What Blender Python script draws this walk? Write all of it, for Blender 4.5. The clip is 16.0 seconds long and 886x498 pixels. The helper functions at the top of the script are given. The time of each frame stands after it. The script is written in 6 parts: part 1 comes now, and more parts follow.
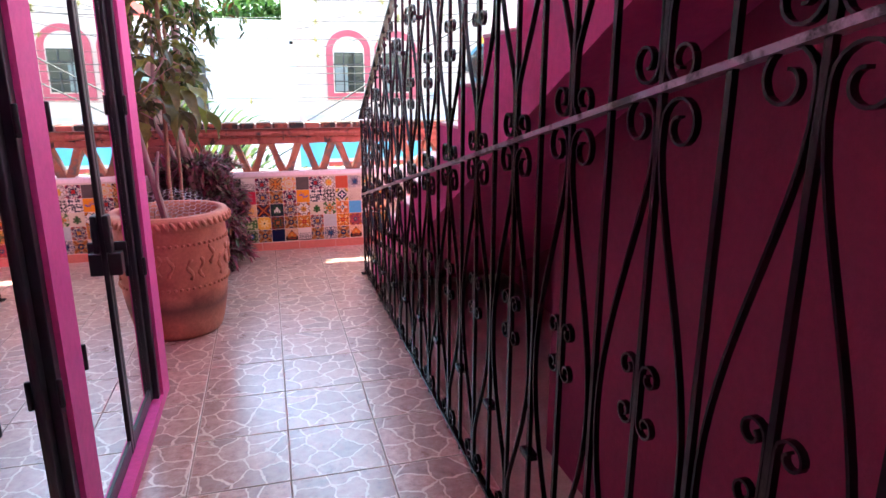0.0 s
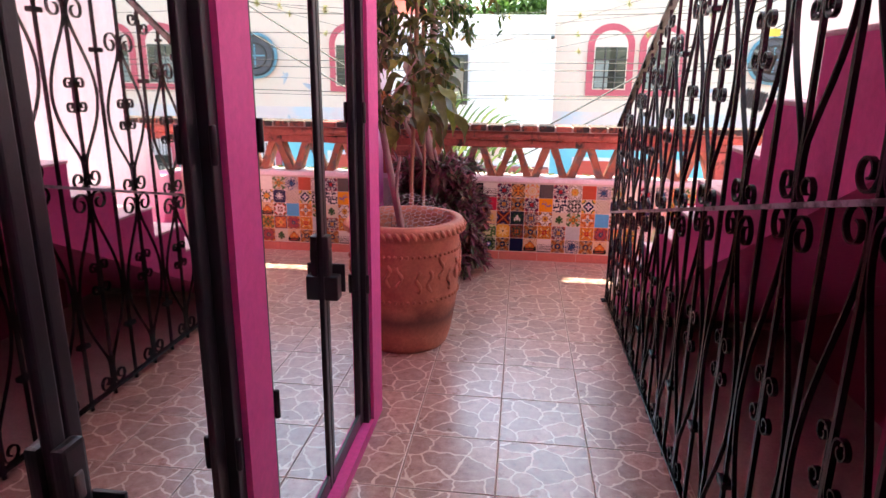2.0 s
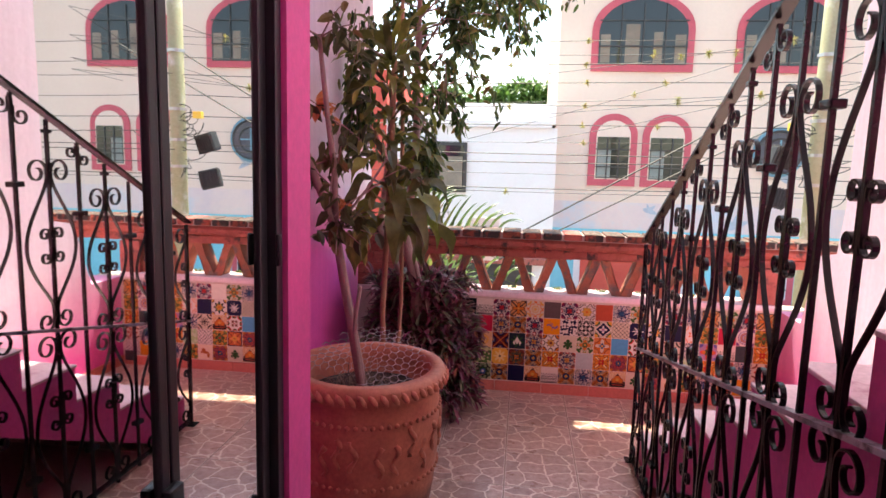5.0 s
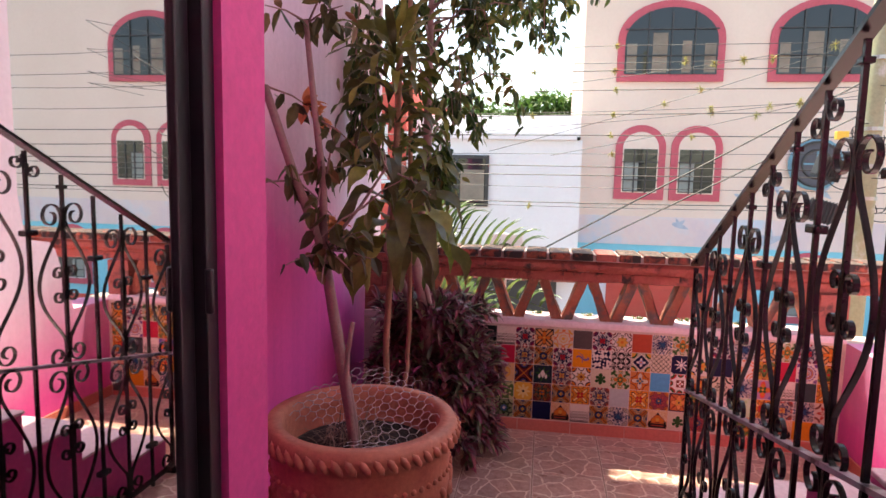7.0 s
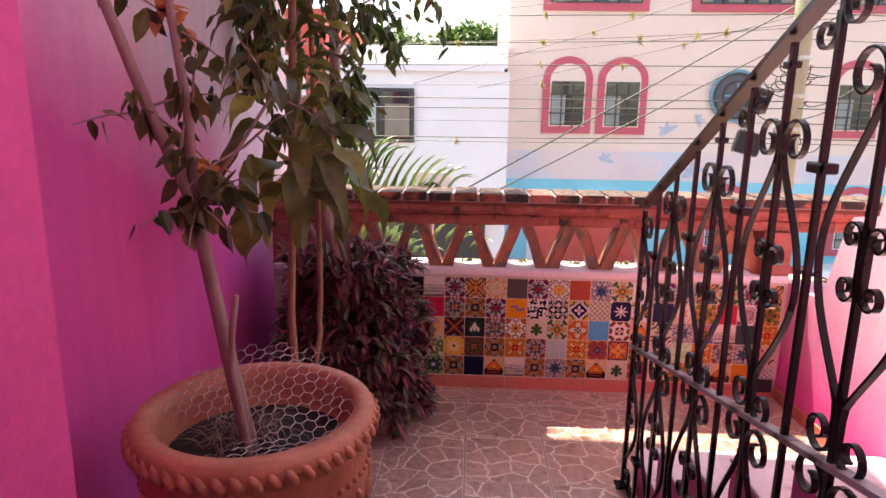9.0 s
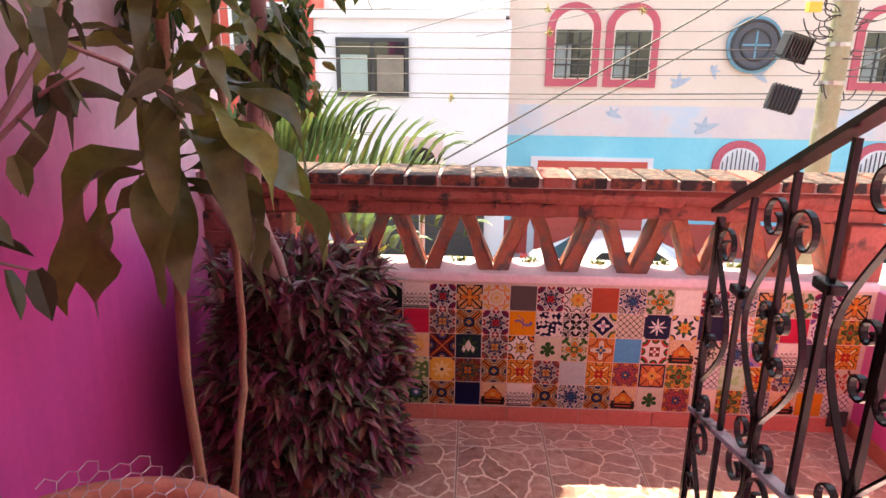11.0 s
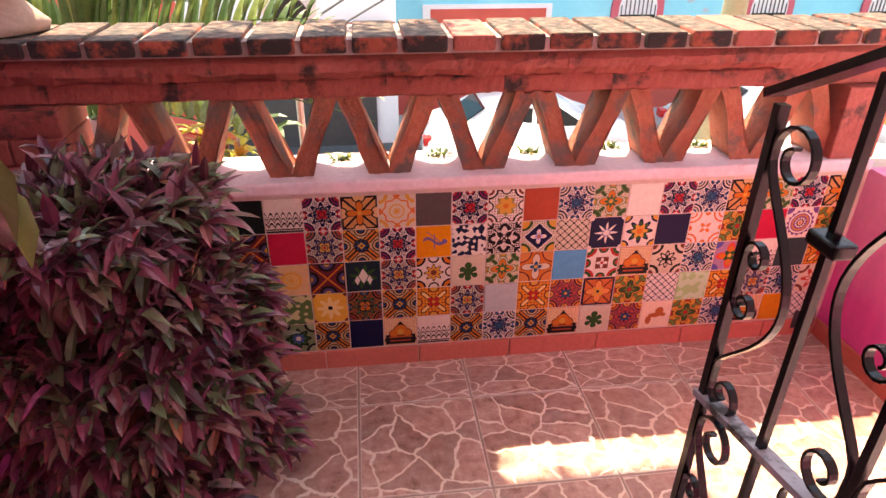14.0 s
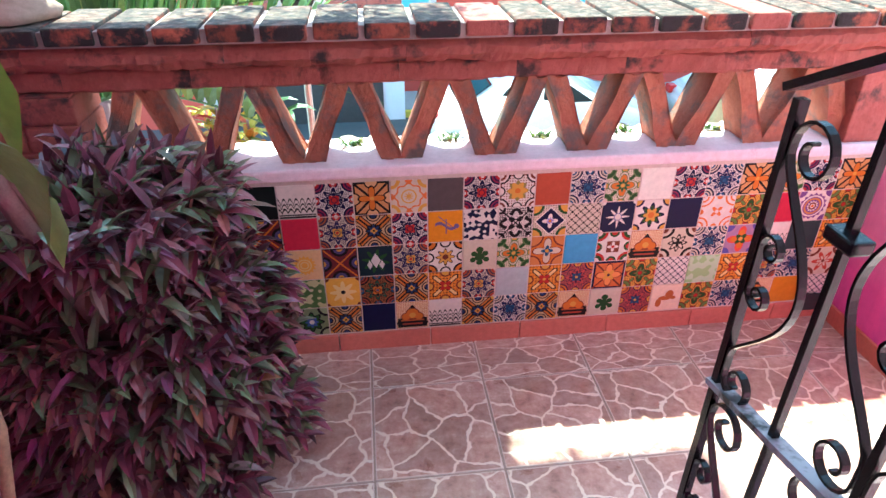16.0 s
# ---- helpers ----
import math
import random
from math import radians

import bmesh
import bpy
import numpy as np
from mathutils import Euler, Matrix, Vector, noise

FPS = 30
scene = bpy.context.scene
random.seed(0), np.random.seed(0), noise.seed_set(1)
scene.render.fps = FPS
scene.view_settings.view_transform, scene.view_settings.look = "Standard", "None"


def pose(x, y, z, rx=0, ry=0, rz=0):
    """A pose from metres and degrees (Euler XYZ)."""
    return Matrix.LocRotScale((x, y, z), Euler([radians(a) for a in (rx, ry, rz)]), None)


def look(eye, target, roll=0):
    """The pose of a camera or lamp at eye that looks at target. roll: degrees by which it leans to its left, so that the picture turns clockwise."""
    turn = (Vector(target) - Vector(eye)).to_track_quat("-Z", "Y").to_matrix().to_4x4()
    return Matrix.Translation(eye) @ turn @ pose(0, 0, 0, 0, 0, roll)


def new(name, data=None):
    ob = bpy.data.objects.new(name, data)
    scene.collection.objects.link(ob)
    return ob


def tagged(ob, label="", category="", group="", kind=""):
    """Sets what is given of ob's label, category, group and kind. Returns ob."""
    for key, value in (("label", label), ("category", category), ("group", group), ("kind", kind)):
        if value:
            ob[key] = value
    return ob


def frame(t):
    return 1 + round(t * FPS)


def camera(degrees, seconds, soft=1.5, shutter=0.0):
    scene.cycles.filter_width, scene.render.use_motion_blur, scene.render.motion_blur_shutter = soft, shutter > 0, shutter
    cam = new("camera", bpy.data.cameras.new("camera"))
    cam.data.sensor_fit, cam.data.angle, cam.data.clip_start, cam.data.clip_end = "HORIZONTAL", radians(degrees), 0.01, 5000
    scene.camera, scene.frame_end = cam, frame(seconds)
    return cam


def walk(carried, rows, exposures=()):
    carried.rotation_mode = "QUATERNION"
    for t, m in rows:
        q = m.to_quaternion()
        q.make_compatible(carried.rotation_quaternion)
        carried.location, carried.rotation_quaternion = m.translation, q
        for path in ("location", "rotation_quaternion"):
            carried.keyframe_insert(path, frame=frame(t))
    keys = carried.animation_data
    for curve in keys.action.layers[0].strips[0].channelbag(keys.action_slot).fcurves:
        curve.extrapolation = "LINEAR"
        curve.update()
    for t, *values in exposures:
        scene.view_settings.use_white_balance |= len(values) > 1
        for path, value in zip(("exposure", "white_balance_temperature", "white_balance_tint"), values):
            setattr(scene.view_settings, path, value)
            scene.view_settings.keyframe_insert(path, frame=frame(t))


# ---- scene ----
import colorsys
import itertools

# camera and walk
cam = camera(69.9, 16.0)
METRES, TURN = 3.85, -15.3
START = (0.338, -5.31, 1.335)
ROWS = [
    (0.0, 0.0, 0.0, 0.0, 0.02, -14.52, -0.07),
    (0.5, 0.0158, 0.0187, 0.0101, 6.19, -15.21, -0.12),
    (1.0, 0.0203, 0.0405, 0.0098, 12.52, -15.53, -0.15),
    (1.5, -0.0006, 0.0795, 0.0122, 19.32, -15.39, -0.43),
    (2.0, -0.0226, 0.1186, 0.0126, 22.27, -15.18, -0.68),
    (2.5, -0.0287, 0.1528, 0.0178, 22.11, -14.29, -0.74),
    (3.0, -0.0293, 0.1974, 0.0292, 21.44, -12.88, -0.66),
    (3.5, -0.0289, 0.2268, 0.0336, 21.27, -11.38, -0.49),
    (4.0, -0.0398, 0.2551, 0.0335, 21.39, -9.84, -0.55),
    (4.5, -0.0686, 0.2916, 0.0355, 21.79, -8.63, -1.18),
    (7.0, -0.117, 0.4391, 0.0308, 24.53, -6.72, -1.34),
    (7.5, -0.1173, 0.4498, 0.0306, 22.7, -6.14, -1.14),
    (8.0, -0.1232, 0.4684, 0.0244, 20.27, -7.52, -1.08),
    (10.5, -0.1919, 0.6836, 0.031, 17.38, -16.62, -0.83),
    (11.0, -0.1936, 0.7376, 0.0284, 17.97, -16.41, -0.67),
    (11.5, -0.2027, 0.7987, 0.021, 18.12, -16.38, -0.56),
    (12.0, -0.2116, 0.858, 0.0231, 16.32, -16.52, -0.66),
    (12.5, -0.2173, 0.8967, 0.0168, 14.81, -16.97, -0.46),
    (13.0, -0.2239, 0.9057, 0.0133, 12.52, -18.37, -0.52),
    (13.5, -0.2275, 0.9139, 0.0018, 9.12, -23.52, -0.46),
    (14.0, -0.2339, 0.9188, 0.0013, 8.17, -28.96, -0.42),
    (14.5, -0.2355, 0.9194, 0.0041, 8.05, -30.62, -0.39),
    (15.0, -0.2362, 0.9187, 0.0067, 7.97, -30.9, -0.39),
    (15.5, -0.2375, 0.9183, 0.0081, 8.12, -31.06, -0.3),
    (16.0, -0.2387, 0.919, 0.0084, 8.57, -31.11, -0.06),
]
walk(cam, [(t, pose(*START, 0, 0, TURN) @ pose(METRES * x, METRES * y, METRES * z, 90 + pitch, roll, yaw))
           for t, x, y, z, yaw, pitch, roll in ROWS],
     [(0.0, 2.95, 6300.0, -4.0), (0.5, 2.95, 6500.0, -4.0), (1.5, 2.72, 7000.0, -2.0), (2.5, 2.45, 7600.0, 0.0), (4.5, 2.15, 7700.0, 4.0), (7.5, 1.82, 7800.0, 10.0), (8.0, 1.82, 7800.0, 15.0), (10.5, 2.2, 8300.0, 12.0), (12.5, 2.07, 8400.0, 8.0), (13.5, 2.2, 8400.0, 8.0), (14.0, 2.4, 9000.0, 10.0), (14.5, 2.47, 7900.0, -14.0), (15.0, 2.66, 5050.0, -36.0), (15.5, 2.67, 5250.0, -29.0), (16.0, 2.66, 5550.0, -24.0)])

# ---- light ----
SUN_TO = Vector((-0.10, 0.335, 0.90)).normalized()
world = bpy.data.worlds.new("sky")
scene.world = world
world.use_nodes = True
wn = world.node_tree
sky = wn.nodes.new("ShaderNodeTexSky")
sky.sky_type, sky.sun_disc = "NISHITA", False
sky.sun_elevation = math.asin(SUN_TO.z)
sky.sun_rotation = math.atan2(SUN_TO.x, SUN_TO.y)
wn.links.new(sky.outputs[0], wn.nodes["Background"].inputs[0])
wn.nodes["Background"].inputs[1].default_value = 0.15
sun = new("sun", bpy.data.lights.new("sun", "SUN"))
sun.data.energy, sun.data.angle, sun.data.color = 4.0, radians(0.6), (1.0, 0.95, 0.86)
sun.matrix_world = look((0, 0, 20), Vector((0, 0, 20)) - SUN_TO)


# ---- node expressions ----
class X:
    """A value in a node tree, with arithmetic."""
    def __init__(self, tree, socket):
        self.t, self.s = tree, socket

    def _m(self, op, *others):
        n = self.t.nodes.new("ShaderNodeMath")
        n.operation = op
        for i, o in enumerate((self, *others)):
            if isinstance(o, X):
                self.t.links.new(o.s, n.inputs[i])
            else:
                n.inputs[i].default_value = o
        return X(self.t, n.outputs[0])

    def __add__(self, o): return self._m("ADD", o)
    def __sub__(self, o): return self._m("SUBTRACT", o)
    def __mul__(self, o): return self._m("MULTIPLY", o)
    def __truediv__(self, o): return self._m("DIVIDE", o)
    def __lt__(self, o): return self._m("LESS_THAN", o)
    def __gt__(self, o): return self._m("GREATER_THAN", o)
    def __and__(self, o): return self._m("MINIMUM", o)
    def __or__(self, o): return self._m("MAXIMUM", o)
    def abs(self): return self._m("ABSOLUTE")
    def cos(self): return self._m("COSINE")
    def sin(self): return self._m("SINE")
    def pow(self, o): return self._m("POWER", o)
    def no(self): return (self * -1.0) + 1.0
    def mod(self, o): return self._m("FLOORED_MODULO", o)


def mat_base(name, rough=0.6, metal=0.0):
    m = bpy.data.materials.new(name)
    m.use_nodes = True
    b = m.node_tree.nodes["Principled BSDF"]
    b.inputs["Roughness"].default_value, b.inputs["Metallic"].default_value = rough, metal
    return m, m.node_tree, b


def coords(t, kind="Object"):
    return t.nodes.new("ShaderNodeTexCoord").outputs[kind]


def noise_tex(t, vec, scale, detail=4.0, rough=0.6):
    n = t.nodes.new("ShaderNodeTexNoise")
    n.inputs["Scale"].default_value, n.inputs["Detail"].default_value, n.inputs["Roughness"].default_value = scale, detail, rough
    t.links.new(vec, n.inputs["Vector"])
    return n.outputs["Fac"]


def ramp(t, fac, stops):
    n = t.nodes.new("ShaderNodeValToRGB")
    e = n.color_ramp.elements
    while len(e) < len(stops):
        e.new(0.5)
    for k, (p, c) in zip(e, stops):
        k.position, k.color = p, (*c, 1)
    t.links.new(fac, n.inputs[0])
    return n.outputs[0]


def mix(t, fac, a, b, mode="MIX"):
    n = t.nodes.new("ShaderNodeMix")
    n.data_type, n.blend_type = "RGBA", mode
    if isinstance(fac, X):
        fac = fac.s
    if isinstance(fac, float):
        n.inputs[0].default_value = fac
    else:
        t.links.new(fac, n.inputs[0])
    for i, v in ((6, a), (7, b)):
        if isinstance(v, tuple):
            n.inputs[i].default_value = (*v, 1)
        else:
            t.links.new(v, n.inputs[i])
    return n.outputs[2]


def bump(t, b, height, strength=0.3, dist=0.01):
    n = t.nodes.new("ShaderNodeBump")
    n.inputs["Strength"].default_value, n.inputs["Distance"].default_value = strength, dist
    t.links.new(height, n.inputs["Height"])
    t.links.new(n.outputs[0], b.inputs["Normal"])


def surface(name, c0, c1, scale=6.0, rough=0.6, metal=0.0, fine=90.0, relief=0.25, dist=0.004, wear=None, vary=0.0, grit=0.35):
    """Two tones at a coarse scale, grain at a fine one, relief, and stains."""
    m, t, b = mat_base(name, rough, metal)
    v = coords(t)
    if vary:
        info = t.nodes.new("ShaderNodeObjectInfo")
        add = t.nodes.new("ShaderNodeVectorMath")
        add.operation = "MULTIPLY_ADD"
        comb = t.nodes.new("ShaderNodeCombineXYZ")
        for i in range(3):
            t.links.new(info.outputs["Random"], comb.inputs[i])
        t.links.new(comb.outputs[0], add.inputs[0])
        add.inputs[1].default_value = (37.0, 19.0, 53.0)
        t.links.new(v, add.inputs[2])
        v = add.outputs[0]
    col = ramp(t, noise_tex(t, v, scale, 5), [(0.3, c0), (0.7, c1)])
    grain = noise_tex(t, v, fine, 6, 0.7)
    col = mix(t, grit, col, ramp(t, grain, [(0.25, tuple(k * 0.6 for k in c0)), (0.75, tuple(min(1, k * 1.25) for k in c1))]))
    if vary:
        h = t.nodes.new("ShaderNodeHueSaturation")
        val = X(t, info.outputs["Random"]) * (2 * vary) + (1 - vary)
        t.links.new(val.s, h.inputs["Value"])
        t.links.new(col, h.inputs["Color"])
        col = h.outputs[0]
    if wear:
        wc, lo, ws = wear
        col = mix(t, ramp(t, noise_tex(t, v, ws, 6, 0.65), [(lo, (0, 0, 0)), (lo + 0.12, (1, 1, 1))]), col, wc)
    t.links.new(col, b.inputs["Base Color"])
    bump(t, b, grain, relief, dist)
    return m


M = {}
M["pink"] = surface("pink wall paint", (0.66, 0.055, 0.27), (0.74, 0.075, 0.33), 2.5, 0.55, fine=45, relief=0.3, dist=0.003)
M["pink_pale"] = surface("pale pink lime wash", (0.80, 0.52, 0.70), (0.86, 0.66, 0.80), 2.0, 0.8, fine=30, relief=0.3, dist=0.004)
M["magenta"] = surface("magenta stair paint", (0.60, 0.07, 0.28), (0.68, 0.10, 0.34), 2.0, 0.6, fine=40, relief=0.4, dist=0.004, wear=((0.70, 0.30, 0.48), 0.62, 7.0))
# magenta darkened to hold the shade under the stair
M["shaded_magenta"] = surface("magenta paint with stair shade", (0.20, 0.011, 0.062), (0.25, 0.017, 0.08), 2.0, 0.6, fine=40, relief=0.4, dist=0.004)
M["tread"] = surface("worn stair tread", (0.62, 0.42, 0.46), (0.78, 0.62, 0.64), 5.0, 0.75, fine=60, wear=((0.45, 0.2, 0.26), 0.6, 9.0))
M["black"] = surface("black enamel iron", (0.012, 0.010, 0.013), (0.022, 0.018, 0.024), 20.0, 0.33, 0.0, fine=160, relief=0.25, dist=0.001)
M["iron"] = surface("black painted wrought iron", (0.005, 0.0035, 0.005), (0.009, 0.006, 0.008), 25.0, 0.22, 0.0, fine=90, relief=0.35, dist=0.0015, wear=((0.20, 0.18, 0.19), 0.74, 60.0))
M["iron"].node_tree.nodes["Principled BSDF"].inputs["Specular IOR Level"].default_value = 0.24
# worn iron whose pale sky sheen is put in as grey patches
M["iron_sheen"] = surface("worn black iron with painted grey sheen", (0.006, 0.005, 0.007), (0.012, 0.010, 0.012), 25.0, 0.32, 0.0, fine=110, relief=0.3, dist=0.001, wear=((0.30, 0.29, 0.32), 0.40, 14.0))
M["chrome_dull"] = surface("dull lock steel", (0.18, 0.17, 0.17), (0.26, 0.25, 0.24), 20.0, 0.4, 0.8)
M["white"] = surface("white lime wash", (0.72, 0.70, 0.71), (0.80, 0.78, 0.79), 0.8, 0.85, fine=14, relief=0.2, grit=0.10)
M["cream"] = surface("peach facade paint", (0.72, 0.57, 0.48), (0.78, 0.64, 0.55), 0.5, 0.85, fine=12, relief=0.2, grit=0.10)
M["ledge"] = surface("whitewashed pink ledge", (0.72, 0.50, 0.54), (0.82, 0.66, 0.68), 4.0, 0.8, fine=50, relief=0.5, dist=0.004, wear=((0.62, 0.22, 0.26), 0.62, 10.0))
M["skirt"] = surface("red skirting tile", (0.50, 0.13, 0.09), (0.60, 0.18, 0.13), 5.0, 0.5, fine=60)
M["floor_grout"] = surface("grey brown floor grout", (0.34, 0.24, 0.20), (0.48, 0.36, 0.30), 6.0, 0.9, fine=80)
M["grout"] = surface("beige grout", (0.56, 0.44, 0.37), (0.66, 0.53, 0.45), 8.0, 0.85, fine=80)
M["brick"] = surface("sooty red brick", (0.30, 0.060, 0.038), (0.42, 0.115, 0.065), 9.0, 0.85, fine=60, relief=0.9, dist=0.006, wear=((0.028, 0.020, 0.019), 0.40, 13.0), vary=0.3)
# weathered coping brick tops, with their sunlit paleness mixed in by upward normal
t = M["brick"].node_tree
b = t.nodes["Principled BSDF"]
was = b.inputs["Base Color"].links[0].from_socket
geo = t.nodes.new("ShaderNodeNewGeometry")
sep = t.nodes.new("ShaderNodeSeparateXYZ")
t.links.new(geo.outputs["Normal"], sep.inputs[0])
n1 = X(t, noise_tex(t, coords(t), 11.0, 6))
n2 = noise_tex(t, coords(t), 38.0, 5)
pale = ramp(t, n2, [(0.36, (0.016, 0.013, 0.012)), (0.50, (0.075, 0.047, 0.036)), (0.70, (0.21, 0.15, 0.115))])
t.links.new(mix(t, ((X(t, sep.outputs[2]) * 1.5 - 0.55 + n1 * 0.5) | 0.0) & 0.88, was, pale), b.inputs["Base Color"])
M["brick_clean"] = surface("red painted brick", (0.29, 0.062, 0.050), (0.42, 0.125, 0.095), 7.0, 0.8, fine=60, relief=0.9, dist=0.006, wear=((0.045, 0.028, 0.026), 0.53, 9.0), vary=0.04)
M["strut"] = surface("worn terracotta strut", (0.33, 0.085, 0.05), (0.46, 0.17, 0.10), 12.0, 0.85, fine=60, relief=1.0, dist=0.007, wear=((0.16, 0.115, 0.095), 0.50, 8.0), vary=0.2)
M["mortar"] = surface("grey mortar", (0.30, 0.22, 0.20), (0.44, 0.34, 0.31), 14.0, 0.9, fine=80, relief=0.5)
M["red"] = surface("red facade paint", (0.55, 0.07, 0.05), (0.62, 0.10, 0.07), 1.0, 0.7, fine=10, grit=0.10)
M["trim"] = surface("rose window surround", (0.50, 0.08, 0.11), (0.58, 0.11, 0.15), 2.0, 0.7, fine=20)
M["blue"] = surface("turquoise facade paint", (0.16, 0.55, 0.68), (0.25, 0.64, 0.74), 0.8, 0.8, fine=9, grit=0.10)
M["shade"] = surface("pale window blind", (0.20, 0.24, 0.22), (0.28, 0.31, 0.29), 1.0, 0.7)
M["drape"] = surface("faded beige curtain", (0.16, 0.13, 0.10), (0.30, 0.25, 0.20), 2.5, 0.8)
M["frame"] = surface("dark window bars", (0.03, 0.03, 0.032), (0.05, 0.05, 0.05), 9.0, 0.5)
M["asphalt"] = surface("street asphalt", (0.07, 0.07, 0.072), (0.11, 0.11, 0.11), 1.5, 0.9, fine=40)
M["concrete"] = surface("pavement concrete", (0.34, 0.33, 0.31), (0.45, 0.44, 0.42), 1.5, 0.9, fine=30)
M["soffit"] = surface("white slab soffit", (0.7, 0.66, 0.66), (0.78, 0.75, 0.75), 2.0, 0.85, fine=25)

m, t, b = mat_base("window glass", 0.03)
b.inputs["Base Color"].default_value = (0.02, 0.022, 0.025, 1)
b.inputs["Metallic"].default_value = 0.0
M["dark_glass"] = m
m, t, b = mat_base("mirror glass", 0.015, 1.0)
b.inputs["Base Color"].default_value = (0.80, 0.80, 0.81, 1)
M["mirror"] = m


# ---- mesh helpers ----
def finish(bm, name, mat):
    me = bpy.data.meshes.new(name)
    bmesh.ops.recalc_face_normals(bm, faces=bm.faces[:])
    bm.to_mesh(me)
    bm.free()
    for k in (mat if isinstance(mat, (list, tuple)) else [mat]):
        me.materials.append(k)
    return me


def part(name, bm, mat, parent, label="", smooth=False):
    ob = new(name, finish(bm, name, mat))
    if smooth:
        ob.data.polygons.foreach_set("use_smooth", [True] * len(ob.data.polygons))
    ob.parent = parent
    if label:
        tagged(ob, label)
    return ob


def solo(name, bm, mat, label, category="", kind="", group="", smooth=False):
    return tagged(part(name, bm, mat, None, "", smooth), label, category, group, kind)


def thing(name, label, category, at=(0, 0, 0), group="", kind=""):
    e = new(name)
    e.empty_display_size = 0.1
    e.matrix_world = Matrix.Translation(at)
    e.matrix_basis = Matrix.Translation(at)
    return tagged(e, label, category, group, kind)


def box(x0, x1, y0, y1, z0, z1, bevel=0.0, bm=None):
    bm = bm or bmesh.new()
    r = bmesh.ops.create_cube(bm, size=1, matrix=Matrix.Translation(((x0 + x1) / 2, (y0 + y1) / 2, (z0 + z1) / 2)) @ Matrix.Diagonal((x1 - x0, y1 - y0, z1 - z0, 1)))
    if bevel:
        es = list({e for v in r["verts"] for e in v.link_edges})
        bmesh.ops.bevel(bm, geom=es, offset=bevel, segments=2, affect="EDGES", profile=0.6)
    return bm


def prism(pts, axis, a, b, bm=None):
    """A polygon in the plane across axis, drawn out from a to b."""
    bm = bm or bmesh.new()
    put = {"x": lambda p, k: (k, p[0], p[1]), "y": lambda p, k: (p[0], k, p[1]), "z": lambda p, k: (p[0], p[1], k)}[axis]
    lo = [bm.verts.new(put(p, a)) for p in pts]
    hi = [bm.verts.new(put(p, b)) for p in pts]
    n = len(pts)
    bm.faces.new(lo), bm.faces.new(hi[::-1])
    for i in range(n):
        bm.faces.new((lo[i], lo[(i + 1) % n], hi[(i + 1) % n], hi[i]))
    return bm


def strip(path, x, w, th, bm=None):
    """A flat bar of width w (along x) and thickness th bent along a path in y and z."""
    bm = bm or bmesh.new()
    rings = []
    n = len(path)
    for i, (y, z) in enumerate(path):
        a, c = path[max(0, i - 1)], path[min(n - 1, i + 1)]
        ty, tz = c[0] - a[0], c[1] - a[1]
        k = math.hypot(ty, tz) or 1
        ny, nz = -tz / k * th / 2, ty / k * th / 2
        rings.append([bm.verts.new(p) for p in ((x - w / 2, y + ny, z + nz), (x + w / 2, y + ny, z + nz), (x + w / 2, y - ny, z - nz), (x - w / 2, y - ny, z - nz))])
    for a, c in zip(rings, rings[1:]):
        for j in range(4):
            bm.faces.new((a[j], a[(j + 1) % 4], c[(j + 1) % 4], c[j]))
    bm.faces.new(rings[0]), bm.faces.new(rings[-1])
    return bm


def tube(path, radii, sides=8, bm=None):
    """A round limb along a path of points."""
    bm = bm or bmesh.new()
    if not isinstance(radii, (list, tuple)):
        radii = [radii] * len(path)
    rings, n = [], len(path)
    up = Vector((0.13, 0.21, 0.97))
    for i, p in enumerate(path):
        d = Vector(path[min(n - 1, i + 1)]) - Vector(path[max(0, i - 1)])
        d.normalize()
        s = d.cross(up)
        if s.length < 0.05:
            s = d.cross(Vector((1, 0, 0)))
        s.normalize()
        q = s.cross(d)
        rings.append([bm.verts.new(Vector(p) + radii[i] * (math.cos(a) * s + math.sin(a) * q)) for a in [2 * math.pi * j / sides for j in range(sides)]])
    for a, c in zip(rings, rings[1:]):
        for j in range(sides):
            bm.faces.new((a[j], a[(j + 1) % sides], c[(j + 1) % sides], c[j]))
    bm.faces.new(rings[0][::-1]), bm.faces.new(rings[-1])
    return bm


def lathe(profile, sides=48, bm=None, centre=(0, 0)):
    bm = bm or bmesh.new()
    rings = [[bm.verts.new((centre[0] + r * math.cos(2 * math.pi * j / sides), centre[1] + r * math.sin(2 * math.pi * j / sides), z)) for j in range(sides)] for r, z in profile]
    for a, c in zip(rings, rings[1:]):
        for j in range(sides):
            bm.faces.new((a[j], a[(j + 1) % sides], c[(j + 1) % sides], c[j]))
    bm.faces.new(rings[0][::-1]), bm.faces.new(rings[-1])
    return bm

# ==== structure ====
RAIL_X, RAIL_END = 0.965, -0.88
WALL_R = 1.945
FLOOR = solo("floor", box(-1.0, WALL_R + 0.2, -7.2, 0.0, -0.2, -0.003), M["floor_grout"], "grey brown grout bed of the terrace floor under square stone-look tiles", "floor", "structure")

